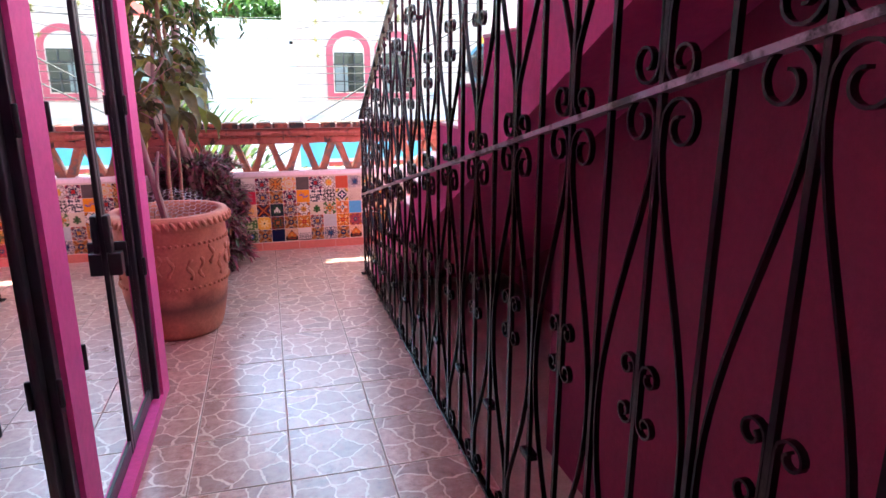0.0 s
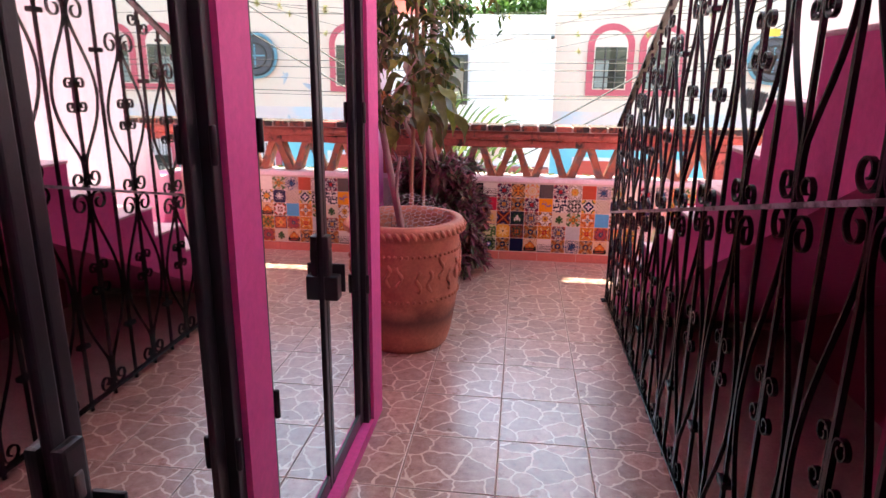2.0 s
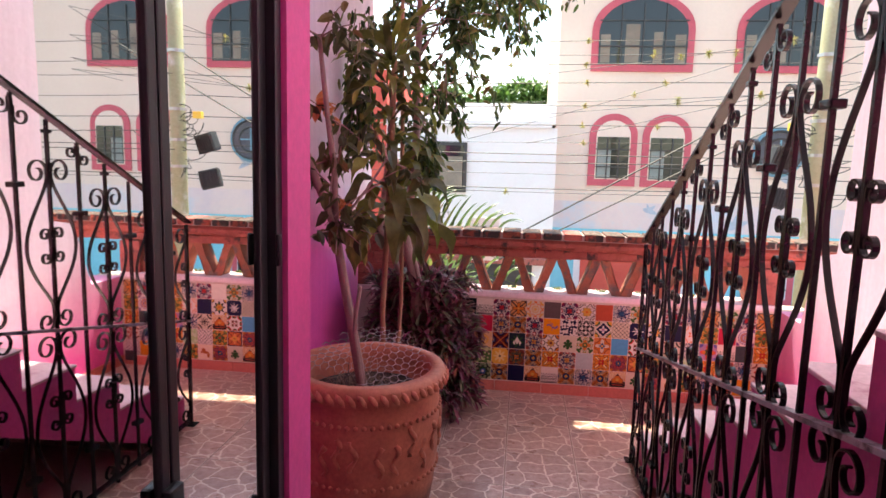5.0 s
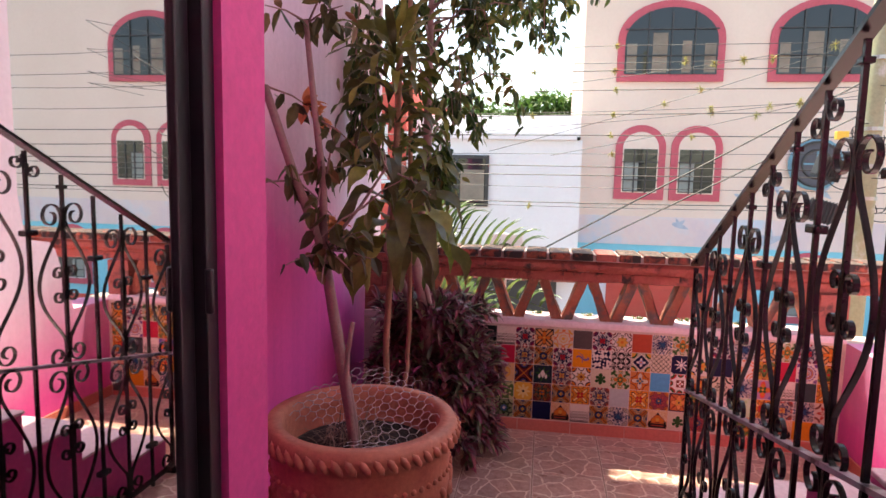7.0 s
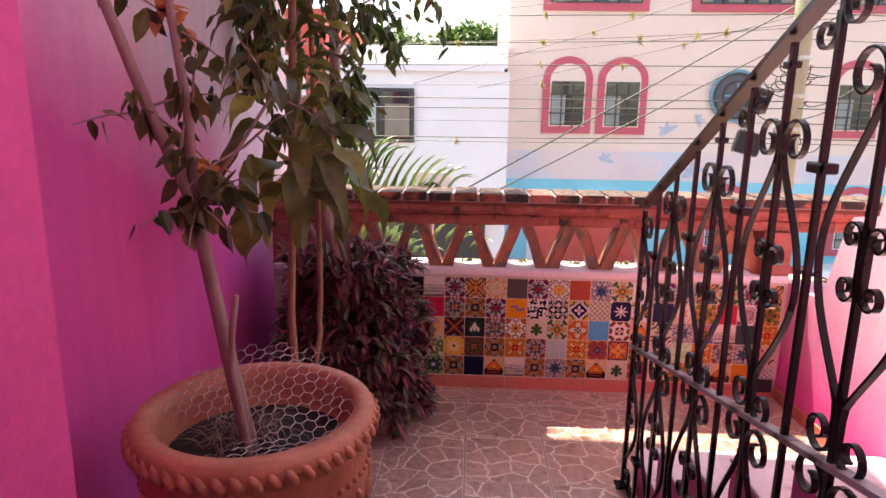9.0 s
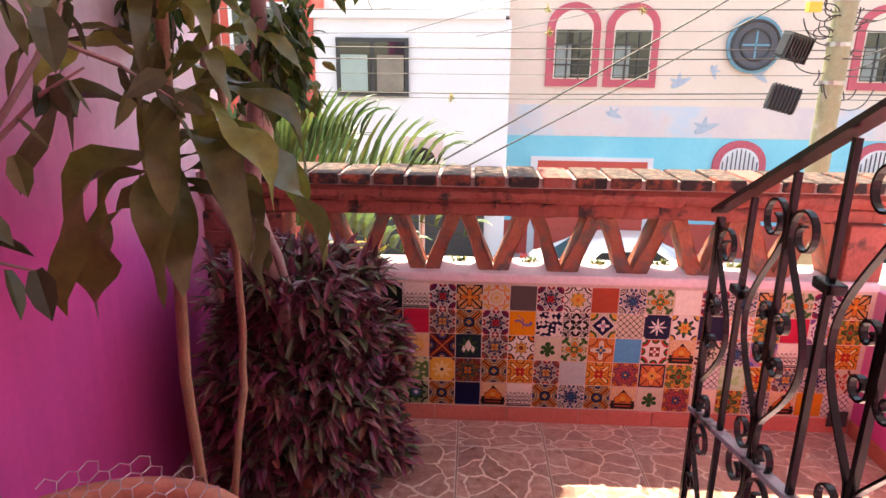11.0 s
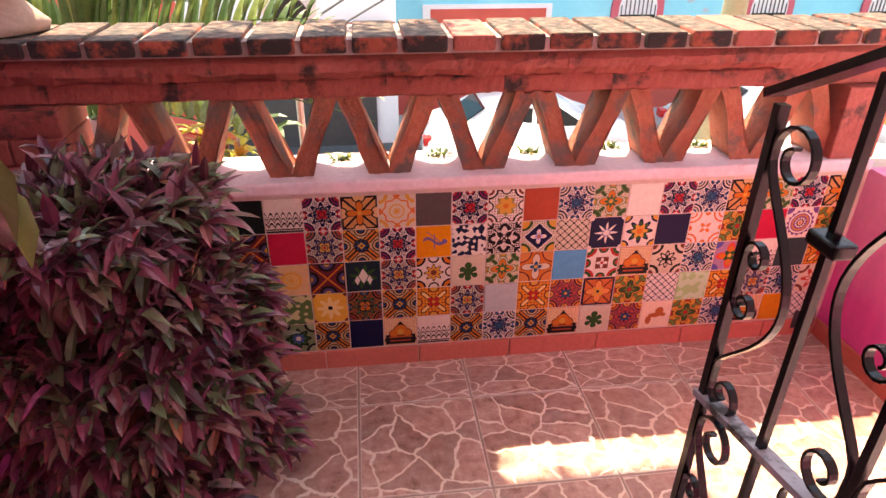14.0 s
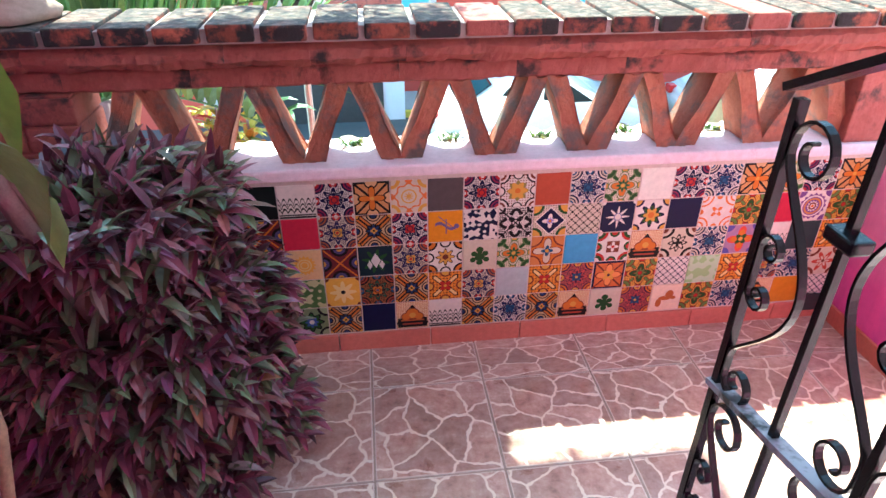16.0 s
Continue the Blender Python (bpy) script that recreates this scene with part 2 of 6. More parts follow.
# left: wall with the mirrored glass doors, ending short of the pot
DX, DEND = -0.165, -2.445
OPEN = [(-3.585, -2.60), (-4.705, -3.72), (-5.825, -4.84)]
HEAD = 2.12
bm = box(-0.37, DX, OPEN[0][1], DEND, 0, 3.9)
box(-0.37, DX, OPEN[1][1], OPEN[0][0], 0, 3.9, 0, bm)
box(-0.37, DX, OPEN[2][1], OPEN[1][0], 0, 3.9, 0, bm)
box(-0.37, DX, -7.2, OPEN[2][0], 0, 3.9, 0, bm)
for a, c in OPEN:
    box(-0.37, DX, a, c, HEAD, 3.9, 0, bm)
    box(-0.37, DX, a, c, 0, 0.045, 0, bm)
solo("wall_west_doors", bm, M["pink"], "glossy pink plastered wall between black framed glass doors", "wall", "structure")
bm = box(-0.88, -0.68, DEND, 0.35, 0, 5.2)
box(-0.88, -0.37, -2.56, DEND, 0, 3.9, 0, bm)
solo("wall_west_recess", bm, M["pink"], "bright pink plastered wall behind the plants", "wall", "structure")
solo("wall_back", box(-1.0, 2.2, -7.35, -7.2, 0, 3.9), M["pink"], "plain pink wall closing the terrace behind", "wall", "structure")
solo("house_dark", box(-3.2, -3.0, -7.2, -2.4, 0, 3.0), M["pink"], "pink inner room wall behind the doors", "wall", "structure")
# slab added out of view, its edges cut to shape the sun strip below
bm = box(-1.0, 0.27, -7.35, 1.10, 3.9, 4.05)
box(0.27, 0.79, -7.35, 0.93, 3.9, 4.05, 0, bm)
box(0.79, 0.95, -7.35, -1.0, 3.9, 4.05, 0, bm)
solo("ceiling", bm, M["soffit"], "unseen white slab added over the terrace passage for shade", "ceiling", "structure")


def glass_door(y0, y1, name):
    oy = (y0 + y1) / 2
    d = thing(name, "black iron framed double door with mirror glass panes, closed", "door", (DX, oy, 0.045), "glass doors", "structure")

    def P(nm, x0, x1, a, c, z0, z1, mt, bev=0.003, lab="", par=None):
        return part(nm, box(x0, x1, a - oy, c - oy, z0 - 0.045, z1 - 0.045, bev), M[mt], par or d, lab)
    P("door_jamb", -0.09, -0.012, y0 + 0.002, y0 + 0.037, 0.045, HEAD, "black")
    P("door_jamb", -0.09, -0.012, y1 - 0.037, y1 - 0.002, 0.045, HEAD, "black")
    P("door_head", -0.09, -0.012, y0 + 0.037, y1 - 0.037, HEAD - 0.045, HEAD, "black")
    meet = oy + 0.037
    for s, (a, c) in ((-1, (y0 + 0.040, meet - 0.002)), (1, (meet + 0.002, y1 - 0.040))):
        wa, wc = (0.040, 0.027) if s < 0 else (0.027, 0.040)
        zt = HEAD - 0.049
        leaf_ = P("door_leaf", -0.066, -0.032, a, a + wa, 0.058, zt, "black", 0.004)
        P("stile", -0.066, -0.032, c - wc, c, 0.058, zt, "black", 0.004, "", leaf_)
        P("rail", -0.064, -0.034, a + wa, c - wc, 0.058, 0.112, "black", 0.003, "", leaf_)
        P("rail", -0.064, -0.034, a + wa, c - wc, zt - 0.05, zt, "black", 0.003, "", leaf_)
        P("pane", -0.050, -0.040, a + wa - 0.004, c - wc + 0.004, 0.108, zt - 0.046, "mirror", 0.0, "mirror glass pane", leaf_)
        for z in (0.63, 1.26, 1.86):
            yy = y0 + 0.038 if s < 0 else y1 - 0.038
            hg = lathe([(0.0001, -0.036), (0.006, -0.036), (0.007, -0.033), (0.007, 0.033), (0.006, 0.036), (0.0001, 0.036)], 12)
            hg.transform(Matrix.Translation((-0.007, yy - oy, z - 0.045)))
            part("hinge", hg, M["black"], d, "", True)
    m0 = meet + 0.018
    P("lock_plate", -0.032, -0.012, m0 - 0.055, m0 - 0.010, 0.80, 0.925, "black", 0.007, "black iron lock case")
    P("lock_box", -0.032, 0.010, m0 - 0.042, m0 + 0.004, 0.720, 0.797, "black", 0.006, "black iron bolt keeper")
    P("handle", -0.032, 0.020, m0 + 0.006, m0 + 0.015, 0.735, 0.825, "black", 0.004)
    P("lock_cylinder", -0.013, -0.007, m0 - 0.043, m0 - 0.027, 0.845, 0.885, "chrome_dull", 0.004)


for i, (a, c) in enumerate(OPEN):
    glass_door(a, c, "door_%d" % (i + 1))

# right: stair of solid steps on a sloping slab, with an open dark space beneath
RISE, RUN, ST0, NST = 0.1475, 0.275, -0.875, 22
SX0, SX1 = 1.005, WALL_R
under = lambda y: max(0.0, 0.30 + 0.485 * (-1.75 - y))
prof = [(ST0, 0.0)]
for n in range(NST):
    prof += [(ST0 - n * RUN, (n + 1) * RISE), (ST0 - (n + 1) * RUN, (n + 1) * RISE)]
yb = ST0 - NST * RUN
prof += [(yb, under(yb)), (-1.13, 0.0)]
solo("stair", prism(prof, "x", SX0, SX1), M["magenta"], "magenta painted masonry stair rising along the railing", "stairs", "structure")
st = bpy.data.objects["stair"]
for n in range(NST):
    ob = part("tread", box(SX0 - 0.002, SX1, ST0 - (n + 1) * RUN, ST0 - n * RUN + 0.012, (n + 1) * RISE, (n + 1) * RISE + 0.012, 0.004), M["tread"], st, "worn pale pink tread")

# walls of the stair recess carry its shade in their dark colour
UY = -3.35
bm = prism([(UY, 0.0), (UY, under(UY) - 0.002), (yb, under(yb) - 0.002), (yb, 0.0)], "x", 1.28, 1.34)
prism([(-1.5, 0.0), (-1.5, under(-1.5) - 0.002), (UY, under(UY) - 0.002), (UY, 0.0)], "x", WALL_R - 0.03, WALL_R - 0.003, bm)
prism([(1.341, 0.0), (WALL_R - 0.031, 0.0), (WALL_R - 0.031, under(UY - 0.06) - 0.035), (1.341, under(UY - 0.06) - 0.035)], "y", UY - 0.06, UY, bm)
solo("wall_under_stair", bm, M["shaded_magenta"], "wall stepping back under the stair, coloured dark for its shade", "wall", "structure")

# right wall: low by the street end, tall further in
solo("wall_east", prism([(0.0, 0.0), (0.0, 0.62), (-0.30, 0.62), (-0.42, 0.98), (-0.46, 1.03), (-0.62, 1.06), (-0.66, 1.3), (-0.66, 5.2), (-7.2, 5.2), (-7.2, 0.0)], "x", WALL_R, WALL_R + 0.2), M["pink_pale"],
     "pink wall along the stair, bright light painted into it", "wall", "structure")

# parapet under the balustrade
P0, ZB = 0.107, 0.068
solo("wall_parapet", box(-0.92, WALL_R + 0.2, -0.0035, 0.20, -0.2, 0.615), M["grout"], "low terrace wall faced with painted tiles", "wall", "structure")
solo("ledge", box(-0.68, WALL_R, -0.014, 0.215, 0.615, 0.652, 0.008), M["ledge"], "whitewashed ledge on top of the tiled wall", "ledge", "structure")

# ==== railing ====
def zmid(y): return 0.582 + 0.213 * (RAIL_END - y)
def ztop(y): return 1.10 + 0.503 * (RAIL_END - y)


def spiral(r, start, turns=1.22, n=22, tight=0.70):
    """Points of a scroll about its own centre, from an angle on, clockwise, winding in."""
    out = []
    for i in range(n + 1):
        k = i / n
        a = start - k * turns * 2 * math.pi
        rr = r * (1 - tight * k ** 1.25)
        out.append((rr * math.cos(a), rr * math.sin(a)))
    return out


STEP = 0.159


def lyre(y, s, z0, z1):
    """One side of a lyre: a crook at each end and a belly between, about the bar at y."""
    h = z1 - z0
    R = min(0.047, 0.15 * h)
    near = 0.0105
    hook = [(near + R + c, z1 - R + v) for c, v in spiral(R, math.pi)]
    foot = [(near + R * 0.82 + c * 0.82, z0 + R * 0.82 - v * 0.82) for c, v in spiral(R, math.pi)]
    a, b = z0 + R * 0.82, z1 - R
    amp = min(0.128, 0.080 + 0.055 * h)
    mid = []
    for i in range(1, 26):
        u = i / 26
        v = min(1.0, max(0.0, (u - 0.10) / 0.86))
        mid.append((near + amp * math.sin(math.pi * v ** 0.92) ** 1.35, a + (b - a) * u))
    return [(y + s * d, z) for d, z in list(reversed(foot)) + mid + hook]


def railing():
    g = thing("railing", "black wrought iron stair railing with scrolls and lyre shaped bars", "railing", (RAIL_X, RAIL_END, 0))
    L = RAIL_END - STEP * 35.5
    q = lambda p: [(y - RAIL_END, z) for y, z in p]
    part("bottom_rail", strip(q([(RAIL_END, 0.03), (L, 0.03)]), 0, 0.022, 0.012), M["iron"], g)
    part("middle_rail", strip(q([(RAIL_END + 0.014, zmid(RAIL_END)), (L, zmid(L))]), 0, 0.026, 0.012), M["iron_sheen"], g, "worn middle rail with its grey sky sheen in the colour")
    part("top_rail", strip(q([(RAIL_END + 0.022, ztop(RAIL_END) + 0.01), (L, ztop(L) + 0.01)]), 0, 0.036, 0.012), M["iron"], g, "chipped black hand rail")
    part("post", strip(q([(RAIL_END, 0.0), (RAIL_END, ztop(RAIL_END))]), 0, 0.016, 0.016), M["iron"], g)
    part("foot", box(-0.03, 0.03, -0.03, 0.03, 0.0, 0.008, 0.003), M["iron"], g)
    for k in range(36):
        y = RAIL_END - STEP * k
        zm, zt = zmid(y), ztop(y)
        if k:
            part("bar", strip(q([(y, 0.0), (y, zt)]), 0, 0.0118, 0.0118), M["iron"], g)
        gap = 0.012 + 0.022 * k
        lyre_top = max(zm + 0.40, zt - gap)
        if k % 2:
            for zc in (0.036 + (zm - 0.036) * 0.28, zm + (zt - zm) * 0.63):
                part("collar", box(-0.016, 0.016, y - RAIL_END - 0.027, y - RAIL_END + 0.027, zc - 0.010, zc + 0.010, 0.004), M["iron"], g)
            if k > 3:
                for s in (-1, 1):
                    r = min(0.034, gap * 0.22)
                    zc = zt - 0.02 - r + (0.012 if s < 0 else -0.5 * (r + 0.01))
                    pts = [(y + s * (0.0095 + r + c), zc - v * 0.9) for c, v in spiral(r, math.pi, 1.1, 18)]
                    part("scroll", strip(q([(y + s * 0.0095, zt - 0.012 - (0.03 if s > 0 else 0.0))] + pts), 0, 0.012, 0.0045), M["iron"], g)
        else:
            if k > 3:
                part("collar", box(-0.012, 0.012, y - RAIL_END - 0.016, y - RAIL_END + 0.016, zt - 0.050, zt - 0.036, 0.003), M["iron"], g)
            for s in ((-1, 1) if k else (-1,)):
                for z0, z1, mid in ((0.037, zm - 0.007, 0.58), (zm + 0.007, lyre_top, 0.50)):
                    part("lyre_bar", strip(q(lyre(y, s, z0, z1)), 0, 0.0125, 0.005), M["iron"], g)
                    h = z1 - z0
                    zc, hh, r2 = z0 + h * mid, 0.060 + 0.012 * min(1.0, h), 0.025
                    c1 = [(y + s * (0.0095 + r2 + c), zc + hh - r2 + v) for c, v in spiral(r2, math.pi, 1.15, 16)]
                    c2 = [(y + s * (0.0095 + r2 + c), zc - hh + r2 - v) for c, v in spiral(r2, math.pi, 1.15, 16)]
                    part("scroll", strip(q(list(reversed(c1)) + [(y + s * 0.0095, zc)] + c2), 0, 0.0125, 0.0045), M["iron"], g)
    return g


railing()

# ==== balustrade ====
TOPZ, BACKY = 1.042, 0.214


def balustrade():
    g = thing("balustrade", "red brick balustrade with slanting brick struts and a weathered brick coping", "balustrade", (0, 0.1, 0.652))
    x0, x1 = -0.68, 2.9
    off = Vector((0, -0.1, -0.652))

    def put(nm, bm, mt, lab=""):
        bmesh.ops.translate(bm, vec=off, verts=bm.verts[:])
        return part(nm, bm, M[mt], g, lab)
    def course(z0, z1, y0, y1, soft, rough, x0, x1):
        """A long plastered course with a worn, wavering profile."""
        bm = bmesh.new()
        last, n = None, max(6, int((x1 - x0) * 75))
        for i in range(n + 1):
            x = x0 + (x1 - x0) * i / n
            ring = []
            for y, z in ((y0 + soft, z0), (y0, z0 + soft), (y0, z1 - soft), (y0 + soft, z1), (y1, z1), (y1, z0)):
                d = noise.noise(Vector((x * 9, y * 40, z * 60))) * rough + noise.noise(Vector((x * 45, y * 90, z * 90))) * rough * 0.7
                ring.append(bm.verts.new((x, y + d, z + d * 0.7)))
            if last:
                for k in range(6):
                    bm.faces.new((last[k], last[(k + 1) % 6], ring[(k + 1) % 6], ring[k]))
            else:
                bm.faces.new(ring)
            last = ring
        bm.faces.new(list(reversed(last)))
        bmesh.ops.recalc_face_normals(bm, faces=bm.faces[:])
        return bm
    lay = random.Random(12)
    for nm, z0, z1, y0, y1, soft, rough, size in (("beam_brick", 0.872, 0.9285, 0.030, 0.175, 0.007, 0.006, 0.30), ("moulding_brick", 0.930, 0.995, -0.012, 0.20, 0.022, 0.009, 0.235)):
        xa = x0
        while xa < x1 - 0.05:
            xb = min(x1, xa + size * lay.uniform(0.85, 1.15))
            sh = lay.uniform(-0.002, 0.0015)
            put(nm, course(z0, z1, y0 + sh, y1, soft, rough, xa + 0.0004, xb - 0.0004), "brick_clean")
            xa = xb
    put("bed_joint", box(x0, x1, 0.042, 0.17, 0.876, 0.99), "mortar")
    put("mortar_bed", box(x0, x1, -0.022, 0.20, 0.995, 1.032), "mortar")
    put("post", box(-0.68, -0.366, 0.008, 0.172, 0.652, 0.872), "brick_clean", "red painted brick post")
    for r in range(3):
        for a, c in (((-0.68, -0.5), (-0.494, -0.36)) if r % 2 else ((-0.68, -0.58), (-0.574, -0.36))):
            put("brick", box(a, c, 0.0, 0.18, 0.655 + r * 0.0725, 0.722 + r * 0.0725, 0.006), "brick_clean")
    put("post", box(1.80, WALL_R, 0.0, 0.18, 0.652, 0.872, 0.006), "brick_clean", "red painted brick post")
    pitch = 0.273
    w = 0.047
    k = 0
    xc = 0.194 - 2 * pitch
    while xc < 1.85:
        for s in (-1, 1):
            a, c = xc + s * 0.004, xc + s * 0.086
            pts = [(a - w * (s < 0) - 0.004, 0.652), (a + w * (s > 0) + 0.004, 0.652), (c + w * (s > 0) - s * 0.0, 0.872), (c - w * (s < 0), 0.872)]
            if min(p[0] for p in pts) > -0.37 and max(p[0] for p in pts) < 1.84:
                bm = prism(pts, "y", 0.035, 0.15)
                bmesh.ops.subdivide_edges(bm, edges=bm.edges[:], cuts=3, use_grid_fill=True)
                bmesh.ops.bevel(bm, geom=[e for e in bm.edges if len(e.link_faces) == 2 and e.calc_face_angle() > 0.6], offset=0.005, segments=1, affect="EDGES")
                for vt in bm.verts:
                    vt.co += Vector((1, 1, 0.2)) * noise.noise(vt.co * 38 + Vector((k, s, 0))) * 0.0035
                put("strut", bm, "strut", "slanting worn brick strut")
                k += 1
        xc += pitch
    rng = random.Random(4)
    x = -0.68 + 0.066
    while x < x1 - 0.03:
        wd = 0.110 + rng.uniform(-0.004, 0.004)
        dz, dy = rng.uniform(-0.003, 0.004), rng.uniform(-0.006, 0.004)
        bm = box(x, min(x + wd, x1), -0.034 + dy, BACKY, 1.000, TOPZ + dz * 0.8, 0.007)
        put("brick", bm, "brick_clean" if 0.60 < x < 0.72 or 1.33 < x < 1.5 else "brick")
        x += wd + 0.0145
    return g


balustrade()

M["teja"] = surface("weathered cream clay", (0.36, 0.26, 0.19), (0.48, 0.37, 0.28), 9.0, 0.85, fine=60, relief=0.6, dist=0.004, wear=((0.30, 0.20, 0.15), 0.62, 12.0), vary=0.12)
eave = thing("tile_eave", "row of half round clay roof tiles below the ledge outside", "roof tiles", (0, 0.22, 0.572), kind="structure")
ring_t = [(0.055 * math.cos(math.pi * i / 8), 0.045 * math.sin(math.pi * i / 8)) for i in range(9)] + [(0.046 * math.cos(math.pi * i / 8), 0.036 * math.sin(math.pi * i / 8)) for i in range(8, -1, -1)]
tj = finish(prism(ring_t, "y", 0.0, 0.42), "roof_tile", M["teja"])
for i in range(26):
    o = new("roof_tile", tj)
    o.parent = eave
    o.matrix_basis = pose(-0.62 + i * 0.115, 0.0, -0.035 + 0.004 * math.sin(i * 2.3), -11, 0, 0.8 * math.sin(i * 1.7))
part("slab", prism([(0.0, -0.06), (0.0, -0.03), (0.44, -0.115), (0.44, -0.15)], "x", -0.68, 2.5), M["ledge"], eave)

# ==== across the street ====
GROUND = -3.3
solo("ground", box(-300, 300, 0.4, 600, GROUND - 0.5, GROUND), M["asphalt"], "grey street asphalt running to the distance", "ground", "structure")
FY = 13.0


def arch_pts(x0, x1, z0, z1, n=14, flat=1.0):
    r, xc = (x1 - x0) / 2, (x0 + x1) / 2
    zs = z1 - r * flat
    return [(x0, z0), (x1, z0)] + [(xc + r * math.cos(math.pi * i / n), zs + r * flat * math.sin(math.pi * i / n)) for i in range(n + 1)]


def arch_window(x0, x1, z0, z1, parent, flat=1.0, full=False, fan="cream", top=0.72, wall=FY):
    """Surround, glass and bars of an arched window; its origin is on its house."""
    w = part("window", prism(arch_pts(x0, x1, z0, z1, 16, flat), "y", wall - 0.06, wall - 0.002), M["trim"], parent, "arched window with a rose painted surround")
    b = 0.17
    gx0, gx1, gz0, gz1 = x0 + b, x1 - b, z0 + b, z1 - b
    if full:
        part("pane", prism(arch_pts(gx0, gx1, gz0, gz1, 16, flat), "y", wall - 0.075, wall - 0.062), M["dark_glass"], w)
        for ca, cb, ch in ((0.02, 0.13, 0.46), (0.30, 0.46, 0.62), (0.62, 0.72, 0.5), (0.86, 0.98, 0.46)):
            part("curtain", box(gx0 + (gx1 - gx0) * ca, gx0 + (gx1 - gx0) * cb, wall - 0.08, wall - 0.0755, gz0 + 0.04, gz0 + (gz1 - gz0) * ch), M["drape"], w, "pale curtain behind the glass")
        zt = gz1 - 0.1
    else:
        part("fan_panel", prism(arch_pts(gx0, gx1, gz0, gz1, 16, flat), "y", wall - 0.075, wall - 0.062), M[fan], w, "plastered arch panel")
        zt = gz0 + (gz1 - gz0) * top
        part("pane", box(gx0 + 0.03, gx1 - 0.03, wall - 0.085, wall - 0.076, gz0 + 0.03, zt), M["dark_glass"], w)
        part("curtain", box(gx0 + 0.05, gx0 + (gx1 - gx0) * 0.45, wall - 0.0875, wall - 0.0855, gz0 + 0.05, zt - 0.32), M["shade"], w, "pale curtain behind the glass")
        zt -= 0.02
    n = 4 if full else 3
    for i in range(1, n):
        xx = gx0 + (gx1 - gx0) * i / n
        part("bar", box(xx - 0.018, xx + 0.018, wall - 0.11, wall - 0.088, gz0, zt), M["frame"], w)
    for zz in (gz0 + (zt - gz0) * 0.3, gz0 + (zt - gz0) * 0.72):
        part("bar", box(gx0, gx1, wall - 0.112, wall - 0.09, zz - 0.016, zz + 0.016), M["frame"], w)
    if fan == "white":
        for i in range(9):
            xx = gx0 + (gx1 - gx0) * (i + 0.5) / 9
            part("fan_bar", box(xx - 0.009, xx + 0.009, wall - 0.10, wall - 0.077, zt, gz1 - 0.03 - 0.30 * (abs(i - 4) / 4) ** 2), M["frame"], w)
    return w


peach = thing("apartment_building", "peach apartment house with rose arched windows and turquoise mural base", "building", (5.0, FY + 3, GROUND))
inv = Matrix.Translation((-5.0, -FY - 3, -GROUND))


def far(nm, bm, mt, lab=""):
    bm.transform(inv)
    return part(nm, bm, M[mt], peach, lab)


def far_window(*a, **k):
    w = arch_window(*a, peach, **k)
    w.data.transform(inv)
    for c in w.children:
        c.data.transform(inv)


far("wall", box(1.15, 26, FY, FY + 8, 0.1, 8.2), "cream", "peach plastered wall")
far("mural_wall", box(1.15, 26, FY + 0.01, FY + 8, GROUND, 0.1), "blue", "turquoise painted lower wall")
for x0 in (1.95, 5.45, 9.0):
    far_window(x0, x0 + 2.5, 3.83, 5.75, flat=0.72, full=True)
for x0 in (2.03, 3.36, 8.9, 10.3):
    far_window(x0, x0 + 1.2, 0.94, 2.78, flat=0.9)
for x0 in (6.1, 9.3, 12.3):
    far_window(x0, x0 + 1.24, -2.0, -0.24, flat=0.9, fan="white", top=0.62)
far("garage_door", box(1.97, 4.58, FY - 0.05, FY, GROUND, -0.82), "red", "red garage door")

far("dado", box(1.155, 1.795, FY - 0.02, FY + 0.05, GROUND, -2.3), "red", "dull red painted dado")
far("dado", box(4.725, 26, FY - 0.02, FY + 0.05, GROUND, -2.3), "red", "dull red painted dado")
white = thing("white_house", "white two storey house with a flat roof and one dark window", "building", (-1, 14, GROUND))


def far2(nm, bm, mt, lab=""):
    bm.transform(Matrix.Translation((1, -14, -GROUND)))
    return part(nm, bm, M[mt], white, lab)


far2("wall", box(-3.0, 1.13, 11.5, 18, GROUND, 2.3), "white")
far2("roof_edge", box(-3.05, 1.0, 11.4, 18.1, 2.3, 2.45), "white")
far2("upper_wall", box(-1.8, 1.13, 12.6, 18, 2.45, 2.95), "white")
wf = far2("window", box(-2.53, -1.0, 11.42, 11.498, 0.72, 1.92), "frame", "dark framed sliding window")
far2("pane", box(-2.45, -1.8, 11.40, 11.418, 0.8, 1.84), "dark_glass")
far2("pane", box(-1.72, -1.08, 11.40, 11.418, 0.8, 1.84), "dark_glass")

